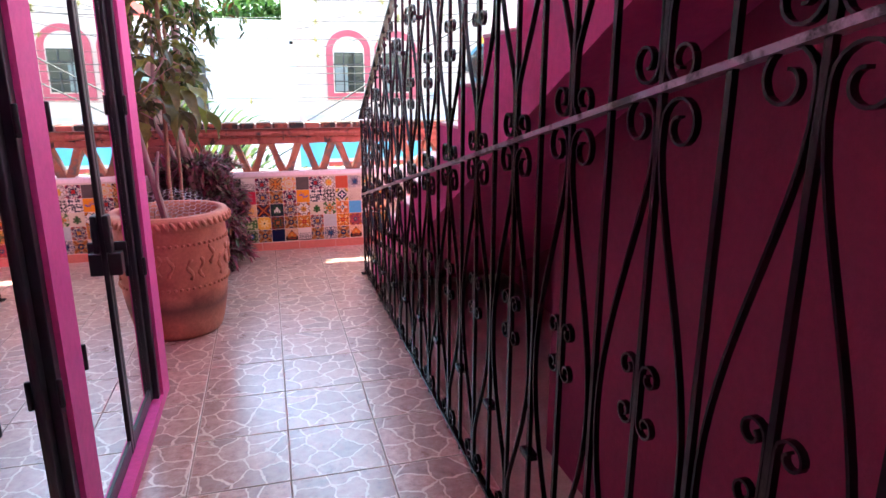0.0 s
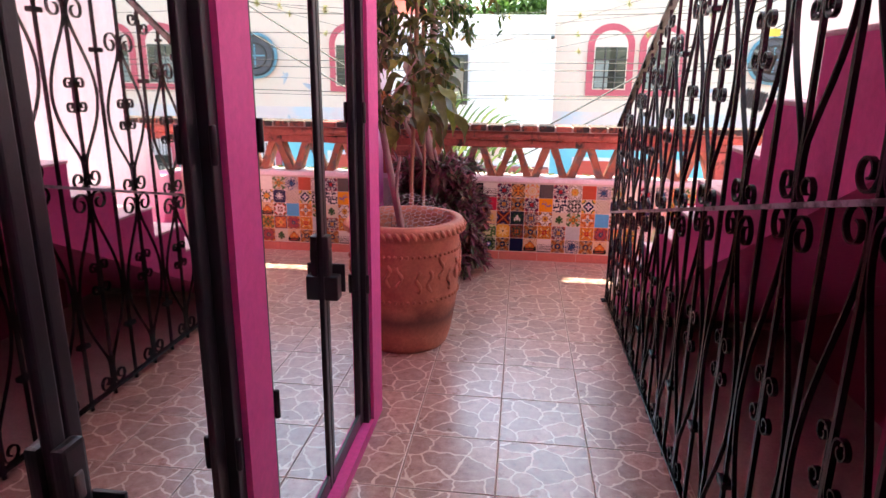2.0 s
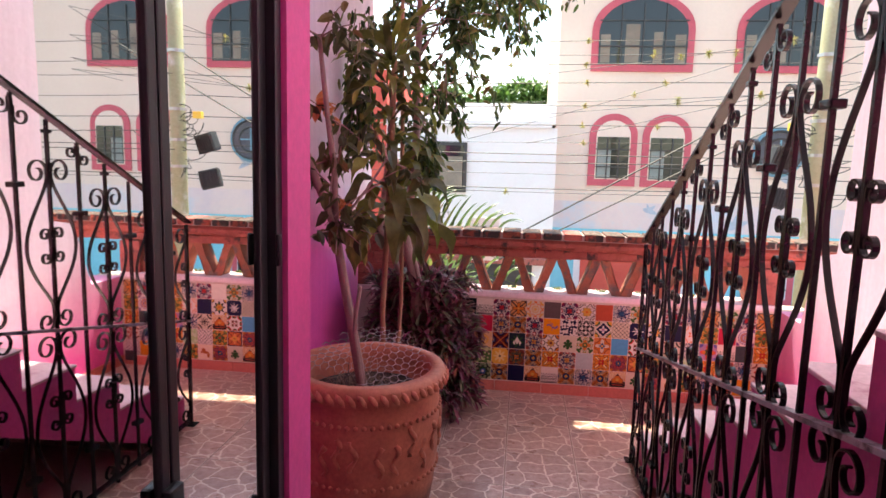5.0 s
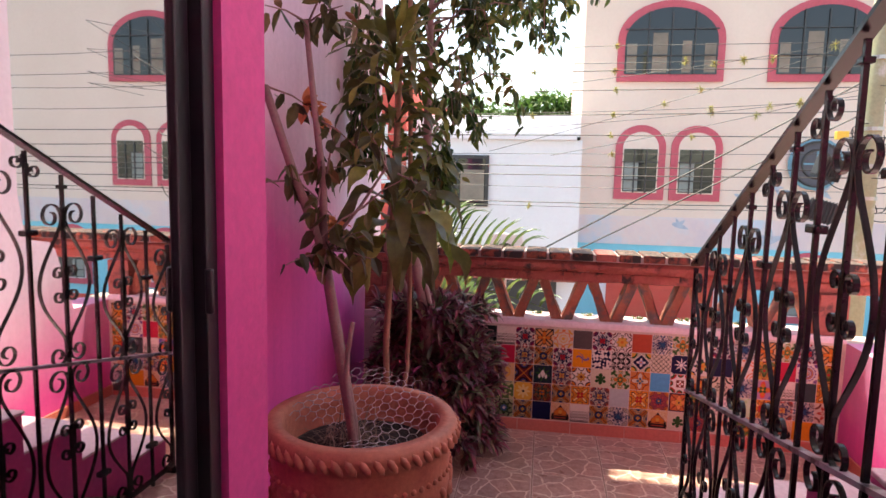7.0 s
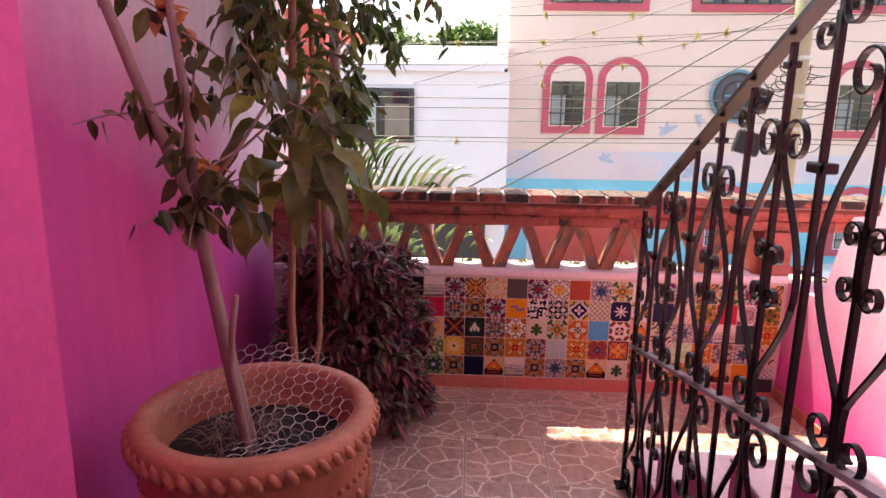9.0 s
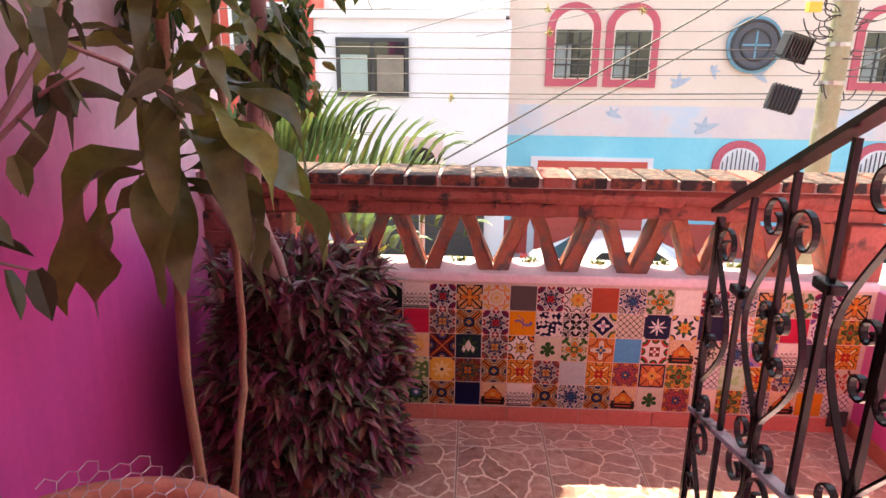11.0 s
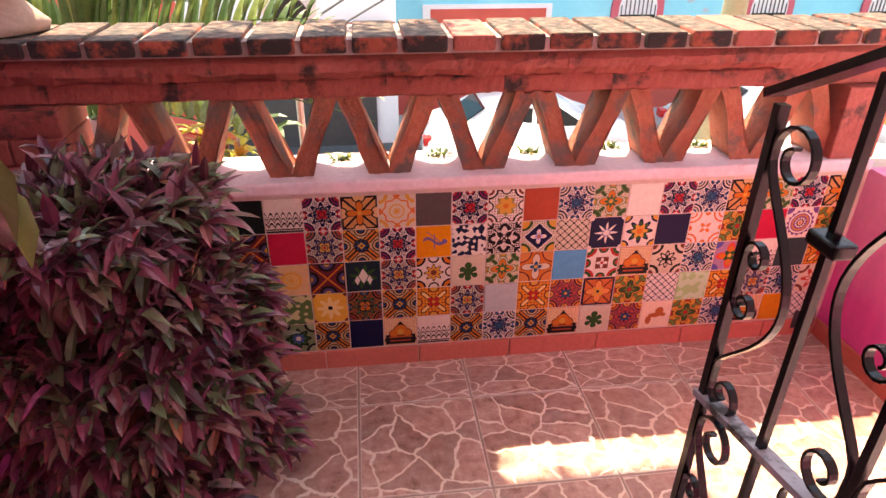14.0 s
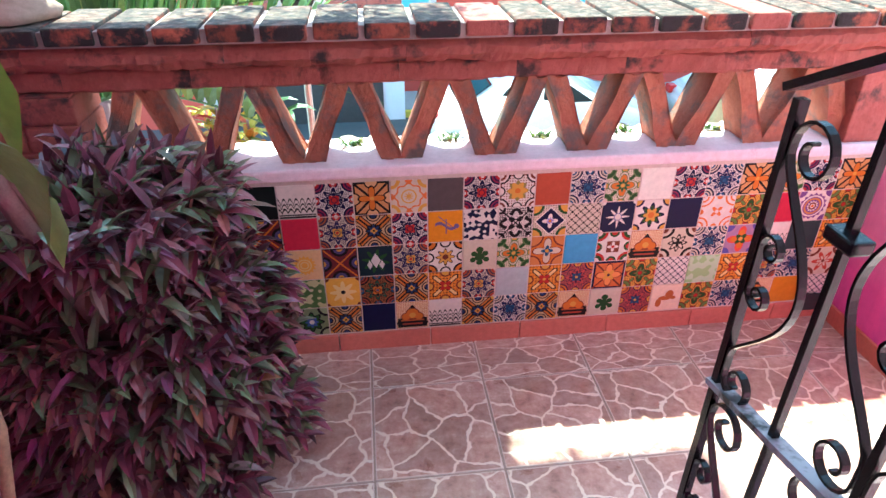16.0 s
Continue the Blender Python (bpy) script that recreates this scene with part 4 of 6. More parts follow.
T = {
    "K": plain("black tile", (0.012, 0.014, 0.013)), "G": plain("grey brown tile", (0.10, 0.075, 0.07)), "R": plain("brick red tile", (0.40, 0.07, 0.035)),
    "W": plain("cream white tile", (0.74, 0.67, 0.57)), "C": plain("crimson tile", (0.50, 0.02, 0.055)), "N": plain("navy tile", NAVY),
    "B": plain("sky blue tile", (0.08, 0.32, 0.52)), "A": plain("pale grey tile", (0.42, 0.45, 0.44)), "D": plain("dark slate tile", (0.035, 0.05, 0.05)),
    "E": swirl("mottled green tile", (0.30, 0.48, 0.20), (0.42, 0.56, 0.34), 4.0), "O": plain("ochre tile", (0.58, 0.22, 0.02)),
    "L": lace("lace edged tile"), "x": lattice("navy lattice tile", WHITE, NAVY), "y": lattice("black lattice tile", CREAM, INK),
    "1": talavera("blue and red flower tile", WHITE, NAVY, RED, (0.20, 0.02, 0.06), NAVY, RED),
    "2": talavera("blue flower tile", WHITE, (0.012, 0.016, 0.08), TEAL, CREAM, NAVY, TEAL),
    "3": tile_mat("orange cross flower tile", (0.55, 0.26, 0.10), [(edge(0.05), INK), (diag(0.045), INK), (side(0.20), INK), (side(0.16), (0.62, 0.36, 0.18)), (petals(4, 0.26, 0.14), INK), (petals(4, 0.22, 0.13), ORANGE), (dot(0.06), GOLD)]),
    "4": tile_mat("cream and gold ring tile", CREAM, [(corner(0.26), GOLD), (corner(0.16), CREAM), (petals(8, 0.40, 0.03), (0.62, 0.16, 0.04)), (petals(8, 0.35, 0.03), CREAM), (side(0.10), (0.62, 0.16, 0.04)), (ring(0.2, 0.02), GOLD), (petals(8, 0.09, 0.04), GOLD)]),
    "5": tile_mat("gold flower on cream tile", WHITE, [(edge(0.03), BROWN), (specks(40.0, 0.7), BROWN), (corner(0.27), INK), (corner(0.22), WHITE), (corner(0.16), BROWN), (corner(0.09), WHITE), (side(0.15), INK), (side(0.11), WHITE), (petals(8, 0.28, 0.05), (0.25, 0.22, 0.06)), (petals(6, 0.24, 0.05), GOLD), (dot(0.08), ORANGE)]),
    "6": quatrefoil("green and orange quatrefoil tile", CREAM, (0.12, 0.18, 0.06), ORANGE, GREEN, GOLD),
    "7": quatrefoil("red and green quatrefoil tile", GOLD, BROWN, GREEN, (0.12, 0.20, 0.05), RED),
    "m": talavera("many coloured flower tile", CREAM, (0.03, 0.025, 0.085), GOLD, (0.30, 0.09, 0.035), (0.02, 0.018, 0.06), RED),
    "M": talavera("dark many coloured tile", (0.30, 0.10, 0.035), (0.03, 0.09, 0.05), ORANGE, (0.30, 0.05, 0.03), INK, TEAL),
    "r": talavera("red medallion tile", (0.40, 0.08, 0.07), (0.45, 0.06, 0.06), TEAL, ORANGE, (0.05, 0.012, 0.04), GOLD),
    "b": butterfly("blue butterfly tile", (0.50, 0.34, 0.19), (0.5, 0.16, 0.03), (0.02, 0.04, 0.12)),
    "X": tile_mat("dark crossed tile", (0.14, 0.02, 0.025), [(diag(0.035), ORANGE), (side(0.26), INK), (side(0.18), (0.08, 0.06, 0.16)), (side(0.09), GOLD), (edge(0.02), INK)]),
    "z": tile_mat("orange lizard tile", (0.70, 0.25, 0.015), [(lambda u, v, **k: ((u * 0.9 + v * 1.0 - 0.16).abs() < 0.017) & (u.abs() < 0.3) & (v.abs() < 0.34), (0.17, 0.11, 0.26)), (lambda u, v, **k: (((v - 0.02) + (u * 9.0).sin() * 0.10).abs() < 0.05) & (u.abs() < 0.30), (0.17, 0.11, 0.26)), (lambda u, v, **k: ((u - 0.02).abs() < 0.018) & (v.abs() < 0.24), (0.17, 0.11, 0.26)), (lambda u, v, **k: ((u - 0.32) * (u - 0.32) + (v + 0.0) * (v + 0.0)) < 0.006, (0.17, 0.11, 0.26))]),
    "w": swirl("black and white swirl tile", WHITE, (0.01, 0.012, 0.04), 6.5, 0.52),
    "q": tile_mat("black and white quatrefoil tile", WHITE, [(specks(48.0, 0.45), INK), (petals(4, 0.41, 0.08), INK), (petals(8, 0.33, 0.06), WHITE), (specks(70.0, 0.8), INK), (petals(4, 0.20, 0.08, 3.14), INK), (dot(0.09), WHITE), (corner(0.2), INK), (corner(0.12), WHITE), (diag(0.03), INK)]),
    "d": tile_mat("blue diamond tile", CREAM, [(specks(44.0, 0.75), GREEN), (corner(0.3), GREEN), (corner(0.22), GOLD), (diamond(0.48), WHITE), (diamond(0.43), NAVY), (petals(4, 0.16, 0.08), WHITE), (petals(8, 0.09, 0.03), (0.2, 0.2, 0.5)), (dot(0.05), ORANGE)]),
    "*": tile_mat("white star on navy tile", NAVY, [(corner(0.09), WHITE), (lambda r, th, **k: r < ((th * 4.0).sin().abs().no() * 0.26 + 0.11), WHITE), (dot(0.125), (0.10, 0.10, 0.25)), (dot(0.10), WHITE)]),
    "s": tile_mat("blue and orange flower tile", WHITE, [(corner(0.22), NAVY), (corner(0.16), GOLD), (petals(8, 0.33, 0.09), NAVY), (petals(8, 0.26, 0.07), GREEN), (petals(6, 0.2, 0.05), GOLD), (dot(0.10), ORANGE)]),
    "o": tile_mat("orange scrolls on white tile", WHITE, [(lambda q, **k: ((q * 42.0).cos() > 0.35) & (q < 0.34), (0.64, 0.16, 0.04)), (petals(4, 0.14, 0.07, 3.14), (0.64, 0.16, 0.04)), (dot(0.06), WHITE), (side(0.09), (0.64, 0.16, 0.04))]),
    "S": tile_mat("pale sun tile", (0.72, 0.44, 0.22), [(petals(16, 0.30, 0.03), (0.74, 0.36, 0.06)), (ring(0.19, 0.02), (0.74, 0.50, 0.2)), (ring(0.11, 0.02), (0.74, 0.50, 0.2))]),
    "l": tile_mat("lily on navy tile", (0.012, 0.022, 0.03), [(petals(8, 0.27, 0.14, 1.57), GREEN), (lambda u, v, **k: (u.abs() * 1.8 + (v - 0.02).abs()) < 0.26, WHITE), (lambda u, v, **k: ((u.abs() - 0.18).abs() * 2.0 + (v + 0.12).abs()) < 0.16, WHITE)]),
    "f": tile_mat("sunflower on white tile", WHITE, [(corner(0.27), INK), (corner(0.21), ORANGE), (corner(0.1), INK), (side(0.17), INK), (side(0.12), WHITE), (petals(8, 0.24, 0.06), INK), (petals(8, 0.20, 0.06), GOLD), (dot(0.09), BROWN)]),
    "t": cactus("green cactus tile", CREAM),
    "c": tile_mat("orange petal cross tile", ORANGE, [(corner(0.36), BROWN), (corner(0.31), (0.55, 0.2, 0.06)), (petals(4, 0.32, 0.15), BROWN), (petals(4, 0.28, 0.15), CREAM), (petals(4, 0.14, 0.05), TEAL), (dot(0.06), GOLD)]),
    "v": tile_mat("red geometric tile", WHITE, [(corner(0.30), RED), (corner(0.22), GREEN), (corner(0.12), WHITE), (side(0.16), GREEN), (side(0.09), RED), (lambda m, **k: m < 0.2, BROWN), (petals(4, 0.12, 0.06), WHITE), (dot(0.05), RED)]),
    "a": arch_tile("mushroom arch tile"),
    "n": tile_mat("black and brown lace tile", CREAM, [(corner(0.33), INK), (corner(0.24), CREAM), (corner(0.14), BROWN), (petals(8, 0.26, 0.06), INK), (petals(8, 0.19, 0.06), CREAM), (petals(4, 0.12, 0.05), INK)]),
    "g": swirl("green scroll tile", (0.56, 0.52, 0.26), (0.10, 0.17, 0.05), 5.0, 0.5),
    "F": tile_mat("yellow daisy tile", (0.74, 0.40, 0.06), [(petals(8, 0.30, 0.10), (0.78, 0.58, 0.24)), (corner(0.11), BROWN), (dot(0.07), INK)]),
    "h": tile_mat("orange and black heart tile", (0.70, 0.24, 0.03), [(rows_of(30.0, 0.1), INK), (diag(0.11, 0.40), INK), (diag(0.07, 0.36), (0.74, 0.52, 0.22)), (side(0.17), BROWN), (side(0.12), GOLD), (petals(4, 0.16, 0.06, 3.14), RED), (dot(0.05), GOLD)]),
    "i": tile_mat("red cross in navy border tile", (0.55, 0.14, 0.04), [(edge(0.06), NAVY), (diag(0.04), BROWN), (petals(4, 0.30, 0.14), BROWN), (petals(4, 0.26, 0.13), (0.70, 0.26, 0.08)), (petals(4, 0.16, 0.06, 3.14), GOLD), (dot(0.05), NAVY)]),
    "H": tile_mat("red heart flower tile", (0.35, 0.20, 0.32), [(corner(0.22), (0.10, 0.08, 0.3)), (petals(4, 0.33, 0.13), (0.62, 0.07, 0.05)), (petals(4, 0.24, 0.1), ORANGE), (petals(4, 0.17, 0.05, 3.14), GREEN), (dot(0.07), GOLD)]),
    "u": tile_mat("purple mandala tile", WHITE, [(petals(16, 0.42, 0.03), (0.16, 0.06, 0.2)), (ring(0.34, 0.025), WHITE), (ring(0.25, 0.03), (0.5, 0.2, 0.06)), (petals(12, 0.16, 0.03), WHITE), (ring(0.1, 0.025), BROWN), (dot(0.05), ORANGE), (corner(0.2), (0.16, 0.06, 0.2))]),
    "p": blot("bird tile", (0.76, 0.58, 0.42), (0.40, 0.11, 0.03), [(-0.02, -0.02, 0.22, 0.09), (0.12, 0.12, 0.14, 0.16), (-0.22, -0.2, 0.1, 0.16), (0.26, -0.02, 0.09, 0.07)]),
    "j": tile_mat("red leaf on cream tile", CREAM, [(corner(0.3), BROWN), (corner(0.2), CREAM), (petals(6, 0.27, 0.13), (0.42, 0.05, 0.03)), (petals(6, 0.14, 0.08), CREAM), (dot(0.06), BROWN)]),
    "e": tile_mat("green and blue medallion tile", (0.20, 0.24, 0.12), [(corner(0.3), INK), (corner(0.22), (0.32, 0.36, 0.2)), (petals(8, 0.33, 0.06), INK), (petals(8, 0.27, 0.06), GREEN), (petals(8, 0.17, 0.04), (0.06, 0.10, 0.28)), (dot(0.08), WHITE)]),
    "k": tile_mat("black daisy tile", CREAM, [(petals(8, 0.36, 0.10), INK), (petals(8, 0.28, 0.10), CREAM), (dot(0.13), INK), (dot(0.10), ORANGE)]),
}
TILE_ROWS = ["23bm" "KL134G15R26W123613", "h7X1" "XCmb1zwqdy*sNo7Cu7", "2mb6" "mSXlmft6cBvan2HLDh", "1b3F" "hgFMbhmAhri7xEhm2j", "m2kb" "kebNaLb2batrp72aOx"]


def tile_mesh(mat, w, h, d):
    bm = box(-w / 2, w / 2, -d / 2, d / 2, -h / 2, h / 2, 0.0015)
    return finish(bm, "tile", mat)


# ==== plants ====
def leaf(bm, at, way, up, length, width, droop=0.3, segs=4, fold=0.25, tip=1.0):
    """A pointed leaf that leaves at in the direction way, arching over by droop."""
    p, d = Vector(at), Vector(way).normalized()
    s = d.cross(Vector(up))
    if s.length < 0.05:
        s = d.cross(Vector((1, 0.3, 0)))
    s.normalize()
    last = None
    for i in range(segs + 1):
        k = i / segs
        w = width * 0.5 * (math.sin(math.pi * min(1, 0.12 + 0.88 * k ** 0.8)) ** 0.8) * tip
        n = s.cross(d)
        if i == segs:
            row = [bm.verts.new(p)]
        else:
            row = [bm.verts.new(p - s * w + n * fold * w), bm.verts.new(p), bm.verts.new(p + s * w + n * fold * w)]
        if last:
            if len(row) == 3:
                bm.faces.new((last[0], last[1], row[1], row[0])), bm.faces.new((last[1], last[2], row[2], row[1]))
            else:
                bm.faces.new((last[0], last[1], row[0])), bm.faces.new((last[1], last[2], row[0]))
        last = row
        p = p + d * (length / segs)
        d = (d + Vector((0, 0, -droop / segs * 2))).normalized()


def unit(rng):
    while True:
        v = Vector((rng.uniform(-1, 1), rng.uniform(-1, 1), rng.uniform(-1, 1)))
        if 0.1 < v.length < 1:
            return v.normalized()


def pot_profile(R0, R1, H, wall=0.03):
    out = [(0.0001, 0.0), (R0 * 0.94, 0.0), (R0, 0.02)]
    for i in range(1, 13):
        k = i / 12
        out.append((R0 + (R1 - R0) * (k ** 0.75) + 0.018 * math.sin(math.pi * k), 0.02 + (H * 0.88 - 0.02) * k))
    out += [(R1 + 0.004, H * 0.90), (R1 + 0.022, H * 0.925), (R1 + 0.026, H * 0.965), (R1 + 0.014, H), (R1 - wall, H), (R1 - wall - 0.005, H * 0.92), (R1 - wall - 0.02, H * 0.60), (0.0001, H * 0.60)]
    return out


def big_pot():
    c = Vector((-0.205, -1.66, 0.0))
    g = thing("flower_pot", "large round terracotta pot with a rope rim and relief figures", "pot", c)
    R0, R1, H = 0.228, 0.284, 0.68
    part("body", lathe(pot_profile(R0, R1, H), 56), M["terracotta"], g, smooth=True)
    bm = bmesh.new()
    n = 50
    for i in range(n):
        a = 2 * math.pi * i / n
        m4 = Matrix.Rotation(a, 4, "Z") @ Matrix.Translation((R1 + 0.022, 0, H * 0.945)) @ Matrix.Rotation(radians(35), 4, "X") @ Matrix.Diagonal((0.017, 0.0135, 0.029, 1))
        bmesh.ops.create_icosphere(bm, subdivisions=1, radius=1, matrix=m4)
    part("rope_rim", bm, M["terracotta"], g, "twisted rope band below the rim", True)
    for z, q in ((0.535, 60), (0.30, 56)):
        bm = bmesh.new()
        for i in range(q):
            a = 2 * math.pi * i / q
            k = (z - 0.02) / (H * 0.88 - 0.02)
            rr = R0 + (R1 - R0) * k ** 0.75 + 0.018 * math.sin(math.pi * k)
            bmesh.ops.create_icosphere(bm, subdivisions=1, radius=0.011, matrix=Matrix.Translation((rr * math.cos(a), rr * math.sin(a), z)))
        part("bead_band", bm, M["terracotta"], g, "raised bead band", True)
    rng = random.Random(9)
    for i in range(26):
        a0 = 2 * math.pi * i / 26 + rng.uniform(-0.05, 0.05)
        z0 = rng.uniform(0.34, 0.42)
        path = []
        for j in range(9):
            z = z0 + j * 0.014
            k = (z - 0.02) / (H * 0.88 - 0.02)
            rr = R0 + (R1 - R0) * k ** 0.75 + 0.018 * math.sin(math.pi * k) + 0.001
            a = a0 + 0.045 * math.sin(j * 0.9 + i * 2.1)
            path.append((rr * math.cos(a), rr * math.sin(a), z))
        part("relief", tube(path, [0.006 + 0.006 * abs(math.sin(i + j * 0.7)) for j in range(9)], 6), M["terracotta"], g, "", True)
    part("soil", lathe([(0.0001, H * 0.80), (R1 - 0.038, H * 0.80), (R1 - 0.05, H * 0.835), (0.0001, H * 0.87)], 32), M["soil"], g, "dark soil", True)
    return c


POT = big_pot()


def chicken_wire():
    """Hexagonal mesh bent up over the soil."""
    g = thing("chicken_wire", "crumpled galvanised chicken wire over the pot soil", "wire mesh", POT + Vector((0, 0, 0.575)))
    bm = bmesh.new()
    s, rng = 0.019, random.Random(3)

    def lift(x, y):
        r = math.hypot(x, y)
        return 0.05 + 0.42 * max(0, y + 0.06) + 0.02 * noise.noise(Vector((x * 9, y * 9, 0))) + 0.06 * max(0.0, r - 0.12)
    for i in range(-10, 11):
        for j in range(-9, 10):
            cx, cy = i * s * 1.5, (j + 0.5 * (i % 2)) * s * 1.732
            if math.hypot(cx, cy) > 0.235 or (cx < -0.02 and cy < -0.02):
                continue
            pts = []
            for k in (0, 1, 2, 3):
                a = math.pi / 3 * k
                x, y = cx + s * math.cos(a) + noise.noise(Vector((cx * 30, cy * 30, k))) * 0.004, cy + s * math.sin(a)
                pts.append((x, y, lift(x, y)))
            tube(pts, 0.0013, 4, bm)
    part("mesh", bm, M["wire"], g)


chicken_wire()


def spiky_shrub():
    c = Vector((-0.19, -0.40, 0.0))
    g = thing("purple_shrub", "dense dark purple trailing foliage plant in a terracotta pot", "plant", c)
    part("pot", lathe(pot_profile(0.11, 0.15, 0.38), 40), M["terracotta"], g, "terracotta pot hidden by leaves", True)
    rng = random.Random(21)
    bm = bmesh.new()
    for i in range(860):
        a, k = rng.uniform(0, 2 * math.pi), rng.random() ** 0.85
        z = 0.05 + 0.74 * k
        prof = 0.36 * (1 - 0.50 * max(0, (k - 0.45) / 0.55) ** 1.6) * (0.92 + 0.16 * noise.noise(Vector((math.cos(a) * 2, math.sin(a) * 2, z * 5))))
        if rng.random() < 0.22:
            z, prof = 0.74 + 0.08 * rng.random(), prof * rng.random() ** 0.5
        p = Vector((math.cos(a) * prof * 1.0, math.sin(a) * prof * 0.86, z))
        if p.x + c.x < -0.66 or p.y + c.y > -0.03:
            continue
        out = Vector((math.cos(a), math.sin(a), 0.75 * (0.2 + k))).normalized()
        for j in range(10):
            w = (out * 0.8 + unit(rng) * 0.85).normalized()
            leaf(bm, p + unit(rng) * 0.02 - out * (0.03 if i % 3 else 0.11), w, (0, 0, 1), rng.uniform(0.055, 0.098), rng.uniform(0.019, 0.030), rng.uniform(0.1, 0.7), 4, 0.42)
    part("foliage", bm, M["purple_leaf"], g, "dark purple pointed leaves")
    # plain dark solid that fills the shrub behind its leaves
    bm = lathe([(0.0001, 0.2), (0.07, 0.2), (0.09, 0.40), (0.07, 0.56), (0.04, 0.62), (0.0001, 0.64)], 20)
    part("stem_core", bm, M["soil"], g, "dark solid core behind the leaves")


spiky_shrub()


def leafy(bm, rng, path, count, size, spread, hang=0.5, width=0.5):
    """Small stalked leaves round a twig."""
    for i in range(count):
        k = rng.random() ** 0.8 * (len(path) - 1)
        a = int(min(k, len(path) - 2))
        p = Vector(path[a]).lerp(Vector(path[a + 1]), k - a) + unit(rng) * spread * rng.random()
        w = (unit(rng) + Vector((0, 0, -hang))).normalized()
        L = size * rng.uniform(0.7, 1.25)
        leaf(bm, p, w, unit(rng), L, L * width, rng.uniform(0.1, 0.7), 3, 0.3)


def fig_tree():
    """Slim tree that grows out of the purple shrub and hangs over the balustrade."""
    base = Vector((-0.19, -0.60, 0.40))
    g = thing("fig_tree", "slim weeping fig with a twisted pinkish trunk and drooping leaves", "tree", base)
    rng = random.Random(5)
    T0 = [(0.01, 0.14, 0.0), (-0.005, -0.02, 0.38), (-0.04, -0.02, 0.55), (-0.07, -0.02, 0.67), (-0.045, -0.02, 0.85), (-0.02, 0.0, 1.08), (-0.03, 0.06, 1.5), (-0.04, 0.14, 1.9), (-0.05, 0.2, 2.2)]
    part("trunk", tube(T0, [0.033, 0.030, 0.028, 0.027, 0.025, 0.023, 0.019, 0.014, 0.008], 9), M["bark"], g, smooth=True)
    part("trunk", tube([(0.04, 0.10, 0.1), (0.025, -0.02, 0.38), (0.0, -0.03, 0.5), (-0.05, -0.02, 0.62)], [0.016, 0.015, 0.014, 0.01], 8), M["bark"], g, smooth=True)
    bm, twigs = bmesh.new(), bmesh.new()
    for i in range(46):
        k = 4.3 + 3.6 * (i / 46)
        a = int(k)
        p = Vector(T0[a]).lerp(Vector(T0[a + 1]), k - a) if a < 8 else Vector(T0[8])
        out = Vector((rng.uniform(-0.5, 1.0), rng.uniform(-0.55, 0.9), rng.uniform(0.1, 0.8)))
        reach = rng.uniform(0.25, 0.62) * (0.35 if i < 12 else 1.0)
        q1 = p + out.normalized() * reach * 0.6
        q2 = q1 + Vector((out.x * 0.35, out.y * 0.35, -0.06)) * reach
        q3 = q2 + Vector((out.x * 0.12, out.y * 0.1, -0.35)) * reach
        if q3.x + base.x < -0.62 or q2.x + base.x < -0.62:
            continue
        path = [p, q1, q2, q3]
        tube(path, [0.006, 0.004, 0.003, 0.0015], 5, twigs)
        leafy(bm, rng, path[1:], rng.randint(26, 44), 0.062, 0.075, 0.9, 0.42)
    for i in range(40):
        p = Vector((-0.05, 0.2, 2.15))
        q1 = p + Vector((rng.uniform(-0.1, 0.6), rng.uniform(0.25, 0.95), rng.uniform(-0.05, 0.35)))
        q2 = q1 + Vector((rng.uniform(-0.1, 0.35), rng.uniform(0.0, 0.35), rng.uniform(-0.15, 0.1)))
        q3 = q2 + Vector((rng.uniform(-0.05, 0.1), 0.03, -rng.uniform(0.15, 0.32)))
        tube([p, q1, q2, q3], [0.007, 0.005, 0.003, 0.0015], 5, twigs)
        leafy(bm, rng, [q1, q2, q3], rng.randint(30, 48), 0.065, 0.09, 0.9, 0.42)
    for i in range(9):
        p = Vector((-0.455 + 0.018 * i, 0.18 + 0.04 * math.sin(i * 2.1), 1.52 + 0.05 * math.sin(i * 1.3)))
        path = [p + Vector((0.02, 0, 0.33)), p, p + Vector((0.01, 0, -0.2)), p + Vector((-0.01, -0.02, -0.38 - 0.02 * (i % 3)))]
        tube(path, 0.003, 5, twigs)
        leafy(bm, rng, path, 74, 0.052, 0.035, 1.4, 0.46)
    part("trunk", tube([(-0.03, 0.12, 0.15), (-0.13, 0.03, 0.52), (-0.21, 0.0, 0.69), (-0.19, 0.0, 0.9), (-0.17, 0.0, 1.11), (-0.16, 0.05, 1.6)], [0.016, 0.016, 0.015, 0.014, 0.012, 0.008], 8), M["bark"], g, smooth=True)
    tagged(part("branchwork", twigs, M["bark"], g), kind="stuff")
    part("crown", bm, M["ficus_leaf"], g, "drooping pointed green leaves")


fig_tree()


